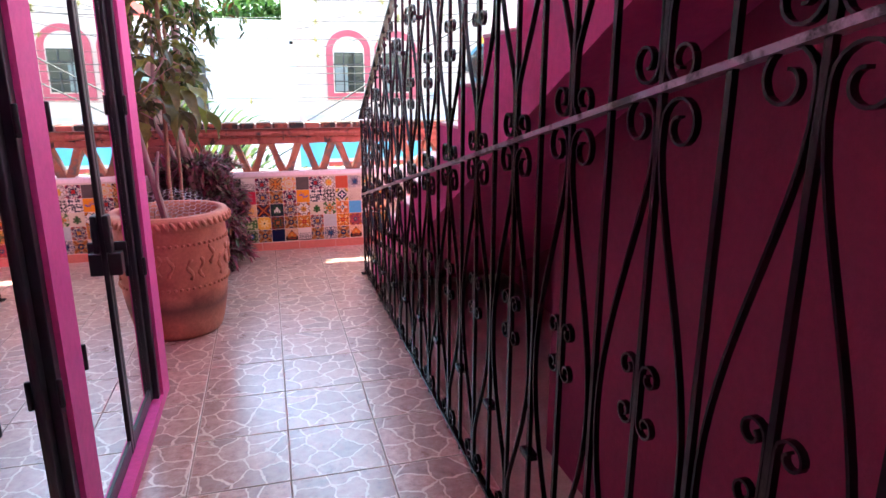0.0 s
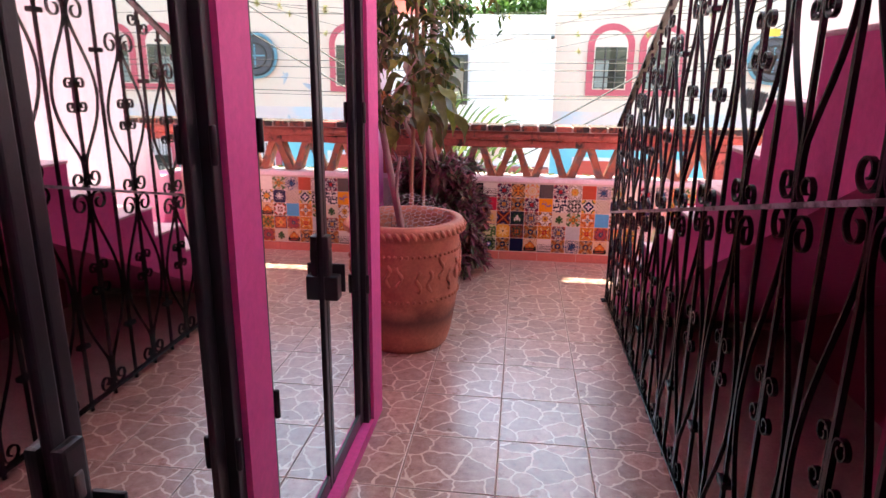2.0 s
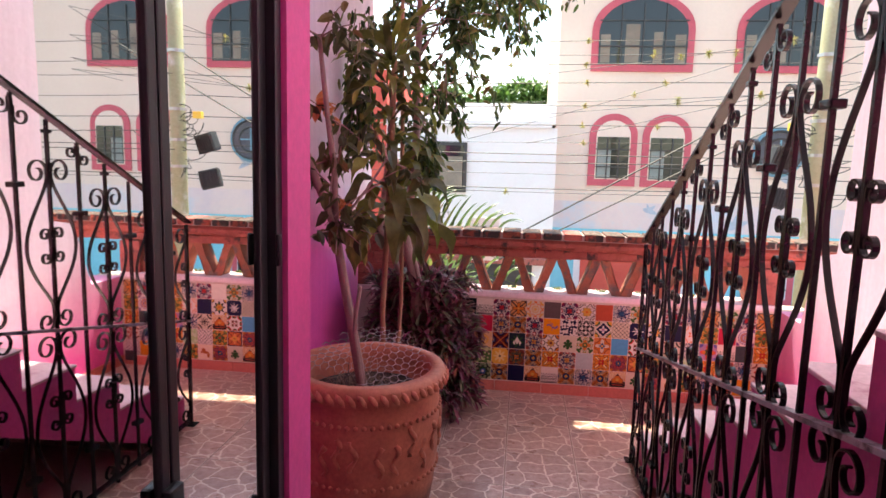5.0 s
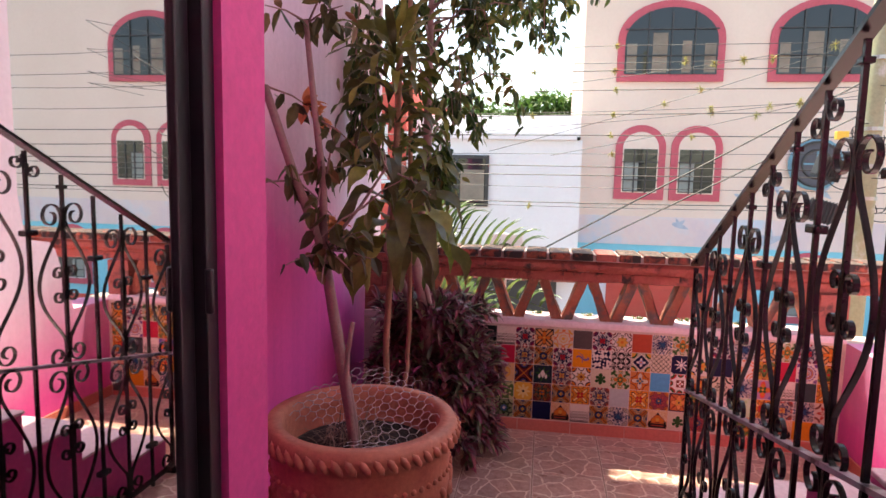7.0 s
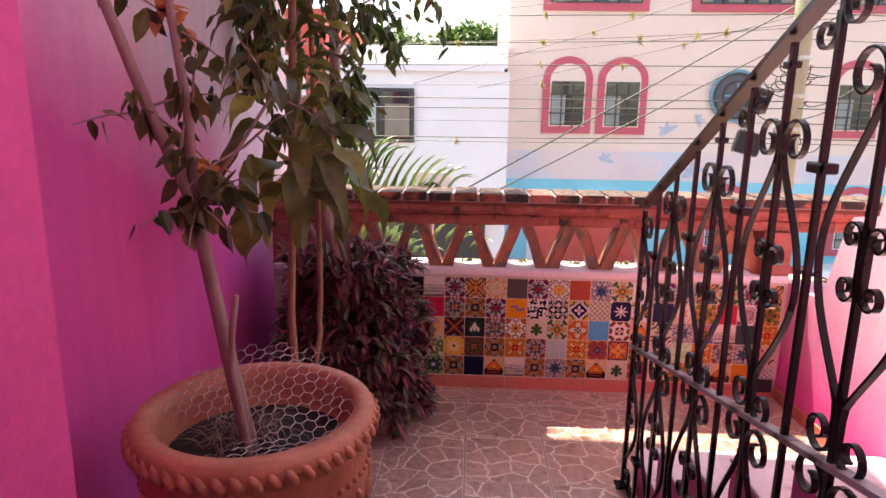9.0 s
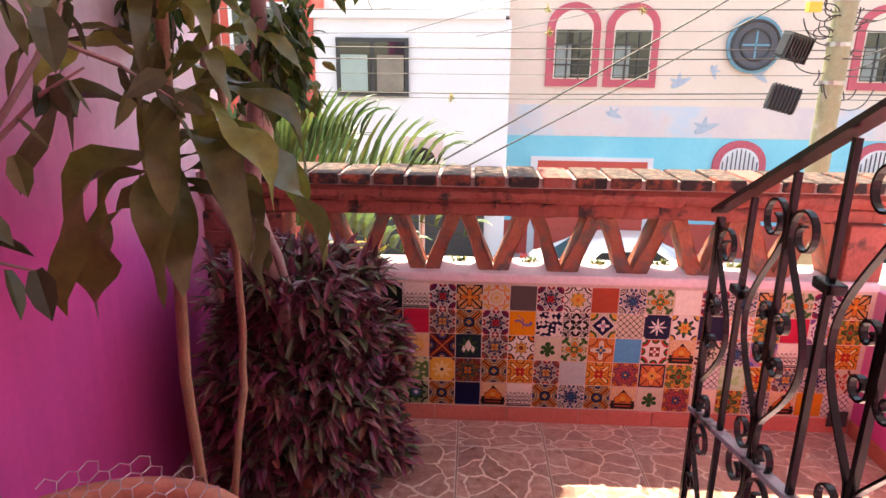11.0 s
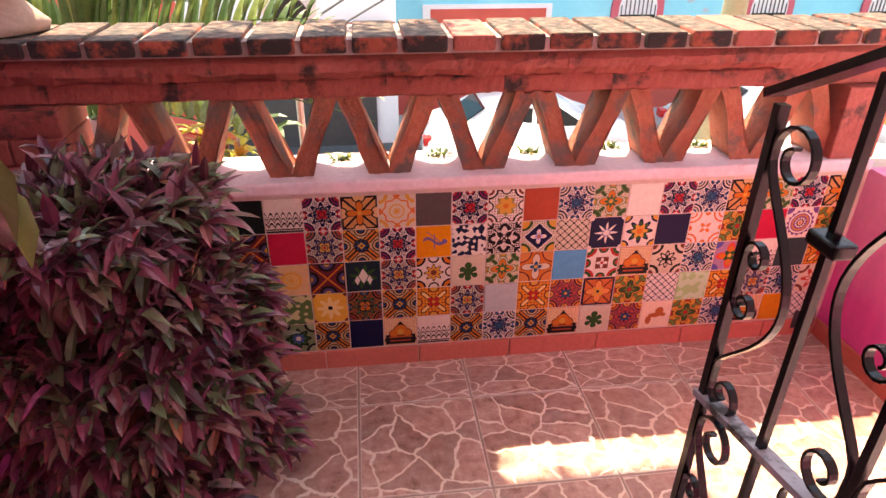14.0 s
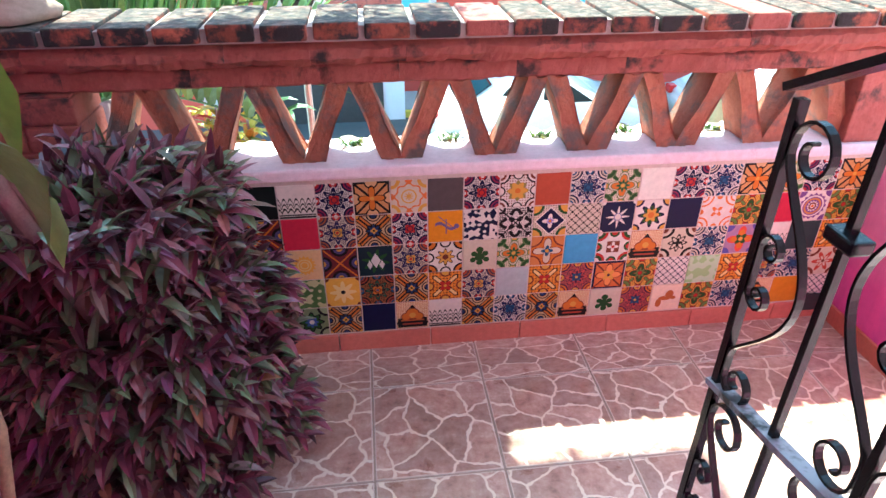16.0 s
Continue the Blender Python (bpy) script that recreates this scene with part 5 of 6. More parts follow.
def potted_shrub():
    base = POT + Vector((-0.025, -0.045, 0.43))
    g = thing("potted_shrub", "woody shrub with dark leaves and orange bracts in the pot", "plant", base)
    rng = random.Random(8)
    stems = [
        ([(0.05, 0, 0), (0.023, 0.0, 0.147), (-0.02, 0.01, 0.36), (-0.07, 0.03, 0.6), (-0.106, 0.05, 0.77), (-0.2, 0.05, 1.0), (-0.30, 0.05, 1.285)], 0.022),
        ([(0.02, -0.015, 0.02), (0.03, -0.03, 0.14), (-0.008, -0.02, 0.38), (-0.004, -0.02, 0.47), (0.012, -0.02, 0.567)], 0.012),
        ([(-0.106, 0.05, 0.77), (-0.12, 0.08, 1.0), (-0.16, 0.12, 1.2), (-0.2, 0.14, 1.5)], 0.014),
        ([(-0.106, 0.05, 0.77), (0.0, 0.10, 0.92), (0.07, 0.14, 1.04)], 0.006)]
    for p, r in stems:
        part("stem", tube(p, [r * (1 - 0.5 * i / len(p)) for i in range(len(p))], 8), M["bark"], g, smooth=True)
    bm, tw = bmesh.new(), bmesh.new()
    for i in range(27):
        s = rng.choice([stems[0][0][4:], stems[2][0], stems[3][0], stems[2][0]])
        p = Vector(rng.choice(s)) + unit(rng) * 0.01
        d = Vector((rng.uniform(-0.45, 1), rng.uniform(-0.8, 0.8), rng.uniform(-0.3, 0.7))).normalized()
        path = [p, p + d * 0.09, p + d * 0.17 + Vector((0, 0, -0.02))]
        if path[2].x + base.x < -0.62:
            continue
        tube(path, [0.004, 0.003, 0.0015], 5, tw)
        leafy(bm, rng, path, 7, 0.066, 0.035, 1.0, 0.52)
    tagged(part("twig", tw, M["bark"], g), kind="stuff")
    part("foliage", bm, M["dry_leaf"], g, "dark drooping leaves")
    for c in ((-0.13, 0.11, 0.86), (-0.10, 0.12, 0.865), (-0.21, 0.17, 1.24), (-0.18, 0.16, 1.20)):
        bm = bmesh.new()
        for j in range(7):
            leaf(bm, c, unit(rng) + Vector((0.3, -0.3, 0.1)), (0, 0, 1), 0.075, 0.042, 0.4, 4)
        part("bract", bm, M["orange_petal"], g, "faded orange bracts")
    bm = bmesh.new()
    for j in range(160):
        p = Vector((rng.uniform(-0.10, 0.07), rng.uniform(-0.03, 0.1), rng.uniform(0.13, 0.17)))
        leaf(bm, p, (rng.uniform(-1, 1), rng.uniform(-1, 1), rng.uniform(0.2, 1.5)), (0, 0, 1), rng.uniform(0.05, 0.15), 0.004, 0.8, 3)
    part("grass_tuft", bm, M["straw"], g, "thin dry grass at the stem foot")


potted_shrub()


def broad_leaf(bm, at, way, length, width, droop, wave, turn):
    """A strap leaf on a narrow stalk: it arches, then hangs, with wavy edges and a blunt tip."""
    p, d = Vector(at), Vector(way).normalized()
    s = d.cross(Vector((0, 0, 1))).normalized()
    last, segs = None, 13
    for i in range(segs + 1):
        k = i / segs
        w = max(0.009 * (1 - k), width * 0.5 * max(0.0, math.sin(math.pi * max(0.0, (k - 0.10) / 0.90) ** 0.85)) ** 0.65)
        n = s.cross(d)
        e = wave * w * math.sin(k * 13 + turn)
        f = wave * w * math.sin(k * 11 + turn * 1.7 + 2)
        row = [bm.verts.new(p - s * w + n * (0.22 * w + e)), bm.verts.new(p), bm.verts.new(p + s * w + n * (0.22 * w + f))]
        if last:
            bm.faces.new((last[0], last[1], row[1], row[0])), bm.faces.new((last[1], last[2], row[2], row[1]))
        last = row
        p = p + d * (length / segs)
        d = (d + Vector((0, 0, -droop / segs * (0.6 + 2.2 * k)))).normalized()
        s = (s + n * 0.05 * math.sin(turn * 3)).normalized()


def dracaena():
    base = Vector((-0.275, -1.10, 0.0))
    g = thing("dracaena", "tall cane dracaena with long drooping olive leaves in a small pot", "plant", base)
    rng = random.Random(14)
    part("pot", lathe(pot_profile(0.10, 0.135, 0.30), 32), M["terracotta"], g, "small terracotta pot", True)
    canes = [([(0.02, 0.02, 0.18), (0.012, 0.005, 0.5), (0.005, 0.0, 0.75), (0.015, 0.005, 1.0), (0.025, 0.01, 1.3), (0.035, 0.015, 1.6), (0.04, 0.02, 1.92)], 0.013),
             ([(0.03, 0.08, 0.18), (0.035, 0.20, 0.48), (0.047, 0.235, 0.60), (0.04, 0.25, 0.64), (0.045, 0.262, 0.75), (0.04, 0.27, 1.2), (0.03, 0.28, 1.75), (0.02, 0.28, 2.3)], 0.010)]
    for p, r in canes:
        part("cane", tube(p, r, 8), M["cane"], g, smooth=True)
    bm = bmesh.new()
    for z, n, L, up, dr, wd in ((1.20, 7, 0.40, 0.05, 3.2, 0.074), (1.26, 9, 0.46, 0.30, 2.8, 0.082), (1.32, 9, 0.42, 0.6, 2.2, 0.072), (1.42, 9, 0.30, 0.7, 1.7, 0.050), (1.54, 10, 0.28, 0.6, 1.7, 0.044),
                               (1.66, 10, 0.27, 0.6, 1.6, 0.042), (1.78, 11, 0.27, 0.6, 1.5, 0.042), (1.87, 12, 0.30, 0.5, 1.4, 0.040), (1.93, 10, 0.28, 1.3, 0.8, 0.038)):
        for i in range(n):
            a = 2 * math.pi * (i + rng.random() * 0.6) / n + z
            wx = math.cos(a)
            if wx < -0.72 and L > 0.4:
                continue
            p = (0.025 + 0.010 * wx, 0.01 + 0.010 * math.sin(a), z + rng.uniform(-0.03, 0.03))
            broad_leaf(bm, p, (wx, math.sin(a), up + rng.uniform(-0.15, 0.3)), L * rng.uniform(0.8, 1.15), wd * rng.uniform(0.8, 1.15), dr * rng.uniform(0.8, 1.3), rng.uniform(0.5, 0.95), rng.uniform(0, 6))
    part("leaves", bm, M["dracaena_leaf"], g, "long wavy hanging olive leaves", True)
    bm = bmesh.new()
    for i in range(16):
        s = Vector((0.035, 0.275, rng.uniform(1.35, 2.1)))
        d = Vector((rng.uniform(-0.8, 1), rng.uniform(-0.8, 0.8), rng.uniform(0.0, 0.6))).normalized()
        leafy(bm, rng, [s, s + d * 0.10, s + d * 0.18 + Vector((0, 0, -0.05))], 7, 0.055, 0.05, 0.9, 0.45)
    part("young_leaves", bm, M["ficus_leaf"], g, "small yellow green leaves")


dracaena()


def palm():
    g = thing("palm", "feathery green palm growing beside the balustrade from the street", "palm", (-0.9, 1.5, GROUND))
    off = Vector((-0.9, 1.5, GROUND))
    rng = random.Random(31)
    part("trunk", tube([(0, 0, 0), (0.02, 0, 1.5), (0.0, 0, 3.0), (0, 0, 3.7)], [0.14, 0.11, 0.10, 0.07], 10), M["bark"], g, smooth=True)
    top = Vector((-0.9, 1.5, 0.4))
    arcs = [((0.35, 0.1, 0.50), (1.15, 0.1, 0.42), 0.62), ((0.0, 0.0, 0.6), (0.65, 0.1, 0.62), 0.6), ((0.45, -0.2, 0.35), (1.35, -0.35, 0.05), 0.42),
            ((-0.4, 0.3, 0.8), (-0.9, 0.5, 0.7), 0.5), ((0.5, 0.5, 0.45), (1.3, 0.9, 0.0), 0.5), ((0.1, 0.7, 0.6), (0.3, 1.4, 0.3), 0.5), ((0.45, -0.5, 0.25), (1.0, -0.85, 0.1), 0.35)]
    for a, c, L in arcs:
        pts = []
        for i in range(15):
            k = i / 14
            p = (1 - k) ** 2 * top + 2 * k * (1 - k) * (top + Vector(a)) + k * k * (top + Vector(c))
            pts.append(p - off)
        fr = part("frond", tube(pts, [0.010 * (1 - 0.8 * i / 14) for i in range(15)], 5), M["palm_leaf"], g)
        bm = bmesh.new()
        for i in range(18):
            k = 1.0 + 12.9 * i / 18
            b0 = int(k)
            p = pts[b0].lerp(pts[b0 + 1], k - b0)
            d = (pts[b0 + 1] - pts[b0]).normalized()
            for s in (-1, 1):
                o = d.cross(Vector((0, 0, 1))).normalized() * s
                leaf(bm, p, d * 0.5 + o * 0.22 + Vector((0, 0, 1.2)), (0, 0, 1), L * (1 - 0.5 * k / 14) * rng.uniform(0.85, 1.1), 0.060, 0.08 + 1.1 * (k / 14) ** 3, 5, 0.4)
        tagged(part("leaflet", bm, M["palm_leaf"], fr, "narrow green leaflets"), kind="stuff")


palm()


# leafy stand-in for an unclear yellow and red shape beyond the balustrade
def yellow_stand_in():
    g = thing("yellow_stand_in", "yellow and orange leafy stand-in outside the balustrade", "shrub", (-0.30, 1.35, GROUND))
    r2 = random.Random(44)
    bm = bmesh.new()
    for i in range(5):
        top = Vector((r2.uniform(-0.22, 0.22), r2.uniform(-0.15, 0.15), 3.3 + r2.uniform(0.2, 0.42)))
        part("stem", tube([(0.05 * i - 0.1, 0, 0.0), (0.06 * i - 0.12, 0.02, 1.8), top], [0.022, 0.016, 0.006], 7), M["bark"], g, smooth=True)
        for j in range(46):
            p = top + Vector((0, 0, -0.5 * r2.random()))
            leaf(bm, p, (r2.uniform(-1, 1), r2.uniform(-1, 1), r2.uniform(-0.2, 0.9)), (0, 0, 1), r2.uniform(0.10, 0.17), r2.uniform(0.03, 0.045), r2.uniform(0.3, 0.9), 4, 0.3)
    part("foliage", bm, M["yellow_leaf"], g, "yellow green leaves with orange red patches")


yellow_stand_in()


def weeds():
    r2 = random.Random(77)
    for x, y in ((0.33, 0.15), (0.62, 0.16), (0.90, 0.155), (1.16, 0.17), (1.46, 0.16)):
        bm = bmesh.new()
        for j in range(26):
            leaf(bm, (x + r2.uniform(-0.03, 0.03), y + r2.uniform(-0.015, 0.02), 0.653), (r2.uniform(-1, 1), r2.uniform(-1, 1), r2.uniform(0.3, 1.2)), (0, 0, 1), r2.uniform(0.015, 0.035), 0.010, 0.5, 3)
        solo("weed", bm, M["ficus_leaf"], "tiny green weeds rooted on the whitewashed ledge", "weed", group="weeds on the ledge")


weeds()


def statue():
    bm = lathe([(0.0001, 0.0), (0.10, 0.0), (0.105, 0.02), (0.085, 0.04), (0.055, 0.07), (0.045, 0.12), (0.06, 0.17), (0.075, 0.22), (0.062, 0.28), (0.04, 0.32), (0.03, 0.34), (0.045, 0.37), (0.05, 0.41), (0.035, 0.45), (0.0001, 0.465)], 20)
    for vtx in bm.verts:
        a = math.atan2(vtx.co.y, vtx.co.x)
        k = 1 + 0.10 * math.sin(3 * a + vtx.co.z * 22) + 0.10 * noise.noise(vtx.co * 12)
        vtx.co.x *= 1.02 * k
        vtx.co.y *= 0.92 * k
        vtx.co.x += 0.02 * math.sin(vtx.co.z * 9)
    bmesh.ops.translate(bm, vec=(-0.475, 0.095, 1.044), verts=bm.verts[:])
    solo("statue", bm, M["stone"], "small worn pale terracotta garden statue on the brick coping", "statue", smooth=True)


statue()

# ==== more of the street ====
solo("pavement", box(-40, 60, FY - 1.3, FY - 0.01, GROUND, GROUND + 0.16, 0.02), M["concrete"], "grey concrete pavement along the houses opposite", "pavement", "structure")
solo("pavement_near", box(-40, 60, 0.4, 4.6, GROUND, GROUND + 0.16, 0.02), M["concrete"], "grey concrete pavement below the terrace", "pavement", "structure")
solo("kerb_line", box(-40, 60, FY - 1.42, FY - 1.3, GROUND, GROUND + 0.15, 0.02), M["yellow"], "yellow painted kerb", "kerb", "structure")
solo("terrace_base", box(-1.2, 12.0, -7.4, 0.2, GROUND, -0.2), M["red"], "plain house wall under the terrace", "wall", "structure")

# painted mural and details of the peach house
M["mural"] = surface("lilac sky mural", (0.62, 0.52, 0.56), (0.80, 0.64, 0.56), 0.9, 0.85, fine=9, wear=((0.52, 0.58, 0.66), 0.50, 0.45), grit=0.08)
far("mural_band", box(1.152, 26, FY - 0.004, FY + 0.2, -0.2, 0.52), "mural", "painted lilac cloud band")
far("garage_surround", box(1.80, 4.72, FY - 0.03, FY + 0.01, GROUND, -0.70), "white", "white garage surround")
for i in range(9):
    z = GROUND + 0.28 * i
    far("garage_slat", box(1.97, 4.58, FY - 0.062, FY - 0.05, z + 0.01, z + 0.27, 0.004), "red")


def on_wall(ob, x, z, y=FY - 0.06):
    """Turns a lathed disc to face the street at its place on the house."""
    ob.data.transform(inv @ Matrix.Translation((x, y, z)) @ Matrix.Rotation(radians(90), 4, "X"))


M["rim"] = surface("faded blue ring paint", (0.12, 0.30, 0.40), (0.18, 0.36, 0.45), 3.0, 0.8)
M["grille"] = surface("grey louvre plate", (0.06, 0.06, 0.075), (0.10, 0.10, 0.12), 4.0, 0.6)
vent = part("round_window", lathe([(0.0001, 0.0), (0.62, 0.0), (0.62, 0.05), (0.0001, 0.05)], 28), M["rim"], peach, "round window with a blue ring and dark grille")
on_wall(vent, 6.67, 1.9)
o = part("grille_plate", lathe([(0.0001, 0.05), (0.55, 0.05), (0.55, 0.09), (0.0001, 0.09)], 28), M["grille"], vent)
on_wall(o, 6.67, 1.9)
for r0 in (0.33, 0.52):
    o = part("grille_ring", tube([(r0 * math.cos(k * math.pi / 14), r0 * math.sin(k * math.pi / 14), 0.10) for k in range(29)], 0.03, 5), M["frame"], vent)
    on_wall(o, 6.67, 1.9)
for a in (0, 90):
    o = part("grille_bar", box(-0.32, 0.32, -0.02, 0.02, 0.085, 0.11), M["rim"], vent)
    o.data.transform(Matrix.Rotation(radians(a), 4, "Z"))
    on_wall(o, 6.67, 1.9)
M["bird"] = surface("blue grey mural paint", (0.30, 0.36, 0.46), (0.50, 0.55, 0.62), 6.0, 0.8)
for x, z, s, a in ((4.95, 0.95, 0.5, -20), (3.5, 0.36, 0.42, 25), (5.8, 1.45, 0.35, 75), (6.7, 1.35, 0.5, 40), (5.6, -0.08, 0.6, -15), (7.9, -0.7, 0.2, 0), (8.3, -0.9, 0.2, 10)):
    bm = bmesh.new()
    leaf(bm, (0, -0.004, 0), (1, 0, 0.2), (0, 1, 0), s, s * 0.3, 0.1, 5, 0.0)
    leaf(bm, (s * 0.3, 0, 0), (0.5, 0, 1), (0, 1, 0), s * 0.6, s * 0.22, -0.1, 4, 0.0)
    leaf(bm, (s * 0.4, 0.004, 0), (-0.6, 0, 0.8), (0, 1, 0), s * 0.55, s * 0.2, 0.2, 4, 0.0)
    bm.transform(Matrix.Translation((x, FY - 0.012, z)) @ Matrix.Rotation(radians(a), 4, "Y"))
    far("painted_bird", bm, "bird", "painted mural bird")

red = thing("red_house", "red painted house with a white framed window", "building", (-6, 14, GROUND))


def far3(nm, bm, mt, lab="", par=None):
    bm.transform(Matrix.Translation((6, -14, -GROUND)))
    return part(nm, bm, M[mt], par or red, lab)


far3("wall", box(-9, -3.0, 11.45, 18, GROUND, 3.6), "red")
w3 = far3("window", box(-4.75, -3.45, 11.38, 11.45, 1.3, 2.6), "white", "white framed window")
far3("pane", box(-4.66, -4.14, 11.36, 11.38, 1.4, 2.5), "dark_glass", "", w3)
far3("pane", box(-4.06, -3.54, 11.36, 11.38, 1.4, 2.5), "dark_glass", "", w3)
far3("sill", box(-4.85, -3.35, 11.3, 11.44, 1.2, 1.29, 0.01), "white", "", w3)
far2("canopy", box(-2.9, 1.1, 11.1, 11.5, -0.95, -0.8, 0.01), "brick_clean", "narrow tiled canopy over the shop front")
far2("shop_front", box(-2.7, 0.68, 11.44, 11.49, GROUND, -0.98), "frame", "dark shop opening")
M["blind"] = surface("pale green blind", (0.30, 0.38, 0.34), (0.36, 0.43, 0.39), 2.0, 0.7, grit=0.1)
far2("blind", box(-2.43, -1.86, 11.385, 11.396, 0.84, 1.58), "blind", "pale green blind")
far2("blind", box(-1.66, -1.10, 11.385, 11.396, 0.84, 1.58), "drape", "grey half-drawn blind")
far2("rooftop_line", box(-3.0, 1.0, 12.55, 12.6, 2.4, 2.95), "white")

# concrete pole, cables and boxes
pole = thing("utility_pole", "ochre and white concrete utility pole with cable clamps", "pole", (3.82, 4.1, GROUND))
part("shaft", tube([(0, 0, 0), (0, 0, 4.0), (0, 0, 9.5)], [0.13, 0.105, 0.085], 16), M["pole"], pole, smooth=True)
for z in (4.6, 4.95, 5.35, 6.1, 7.0):
    part("clamp", lathe([(0.098, z - 0.02), (0.116, z - 0.02), (0.116, z + 0.02), (0.098, z + 0.02)], 16), M["chrome"], pole)


def splice_box(x, y, z, rx, rz):
    g = thing("splice_box", "black finned cable splice box hanging on the wires", "cable box", (0, 0, 0), "cable boxes")
    part("housing", box(-0.11, 0.11, -0.05, 0.05, -0.085, 0.085, 0.010), M["cable"], g)
    for i in range(8):
        xx = -0.095 + i * 0.027
        part("fin", box(xx - 0.005, xx + 0.005, -0.068, 0.068, -0.10, 0.10, 0.002), M["cable"], g)
    g.matrix_basis = pose(x, y, z, rx, 0, rz) @ pose(0, 0, 0, 0, 14, 0) @ Matrix.Diagonal((1.25, 1.2, 1.25, 1))


splice_box(3.46, 4.2, 1.62, 8, 10)
splice_box(3.40, 4.15, 1.14, -6, -12)
o = solo("cable_tag", box(3.44, 3.56, 4.0, 4.08, 1.93, 2.02, 0.006), M["yellow"], "yellow cable marker tag on the wires by the pole", "tag")
rng = random.Random(17)


LINES = []


def cable(pts, r=0.008):
    LINES.append(pts)
    solo("cable", tube(pts, r, 5), M["cable"], "thin black overhead street cable", "cable", group="street cables")


for z, sag, y in ((1.14, 0.05, 4.1), (1.19, 0.04, 4.15), (1.36, 0.03, 4.2), (1.52, 0.06, 4.0), (1.60, 0.05, 4.2), (1.78, 0.06, 4.1), (1.98, 0.05, 4.3), (2.25, 0.1, 4.1), (2.5, 0.1, 4.0), (2.75, 0.12, 4.2), (3.0, 0.12, 4.1)):
    for x0, x1 in ((-9.0, 3.82), (3.82, 16.0)):
        a, c = (z + rng.uniform(-0.05, 0.1), z) if x0 < 0 else (z, z + rng.uniform(-0.1, 0.15))
        cable([(x0 + (x1 - x0) * i / 14, y + 0.1 * math.sin(i), a + (c - a) * i / 14 - sag * 4 * (i / 14) * (1 - i / 14)) for i in range(15)], rng.choice((0.003, 0.004, 0.006)))
cable([(-0.15 + 4.3 * i / 10, 8.0, -0.13 + 2.52 * i / 10) for i in range(-2, 16)], 0.016)
cable([(0.35 + 4.6 * i / 10, 8.0, -0.16 + 2.5 * i / 10) for i in range(-2, 16)], 0.014)
for i in range(18):
    a, reach, hang = rng.uniform(0, 6.28), rng.uniform(-0.6, 0.6), rng.uniform(0.05, 0.28)
    c = Vector((3.82 + 0.12 * math.cos(a), 4.0 + 0.02 * i / 3, 1.25 + rng.uniform(0.0, 0.75)))
    cable([c + Vector((reach * k + 0.05 * math.sin(6.3 * k + a), 0.05 * math.sin(3 * k), -hang * math.sin(k * 3.14) + 0.10 * k * math.sin(a))) for k in [j / 15 for j in range(16)]], 0.006)
for i in range(4):
    cx, cz, rr = 3.62 + 0.10 * (i % 2), 1.75 + 0.09 * i, 0.08 + 0.015 * i
    cable([(cx + rr * math.cos(k * 0.45), 4.02 + 0.004 * k, cz + rr * 0.7 * math.sin(k * 0.45)) for k in range(16)], 0.006)


# thin wires climbing across the upper windows, furred with air plants
CLIMB = len(LINES)
for x0, z0, x1, z1 in ((-1.0, 2.15, 7.5, 3.15), (-1.0, 2.75, 7.5, 4.05), (-0.6, 1.85, 6.2, 4.05), (0.4, 1.80, 6.6, 3.35), (-1.0, 3.25, 7.5, 3.55), (-1.0, 2.45, 7.5, 2.95)):
    cable([(x0 + (x1 - x0) * i / 20, 7.0, z0 + (z1 - z0) * i / 20 - 0.10 * math.sin(math.pi * i / 20)) for i in range(21)] + [(x1 + 3.0, FY + 0.05, z1 + 0.5)], 0.005)


def tuft(x, y, z, s):
    bm = bmesh.new()
    for i in range(40):
        leaf(bm, (x, y, z), unit(rng), (0, 0, 1), s * rng.uniform(0.6, 1.2), 0.012, 0.5, 3)
    solo("air_plant", bm, M["grass"], "pale tufted air plant growing on a street cable", "air plant", group="air plants on cables")


for li, k in ((0, 8), (0, 10), (10, 11), (12, 11), (12, 12), (14, 10), (14, 11), (16, 11), (16, 12), (18, 10), (18, 11), (20, 11)):
    tuft(*LINES[li][k], 0.06)
for li, k in ((0, 9), (0, 11), (0, 12), (1, 9), (1, 10), (1, 13), (2, 8), (3, 10), (4, 8), (4, 10), (4, 11), (5, 9), (5, 12)):
    tuft(*LINES[CLIMB + li][k], 0.10)


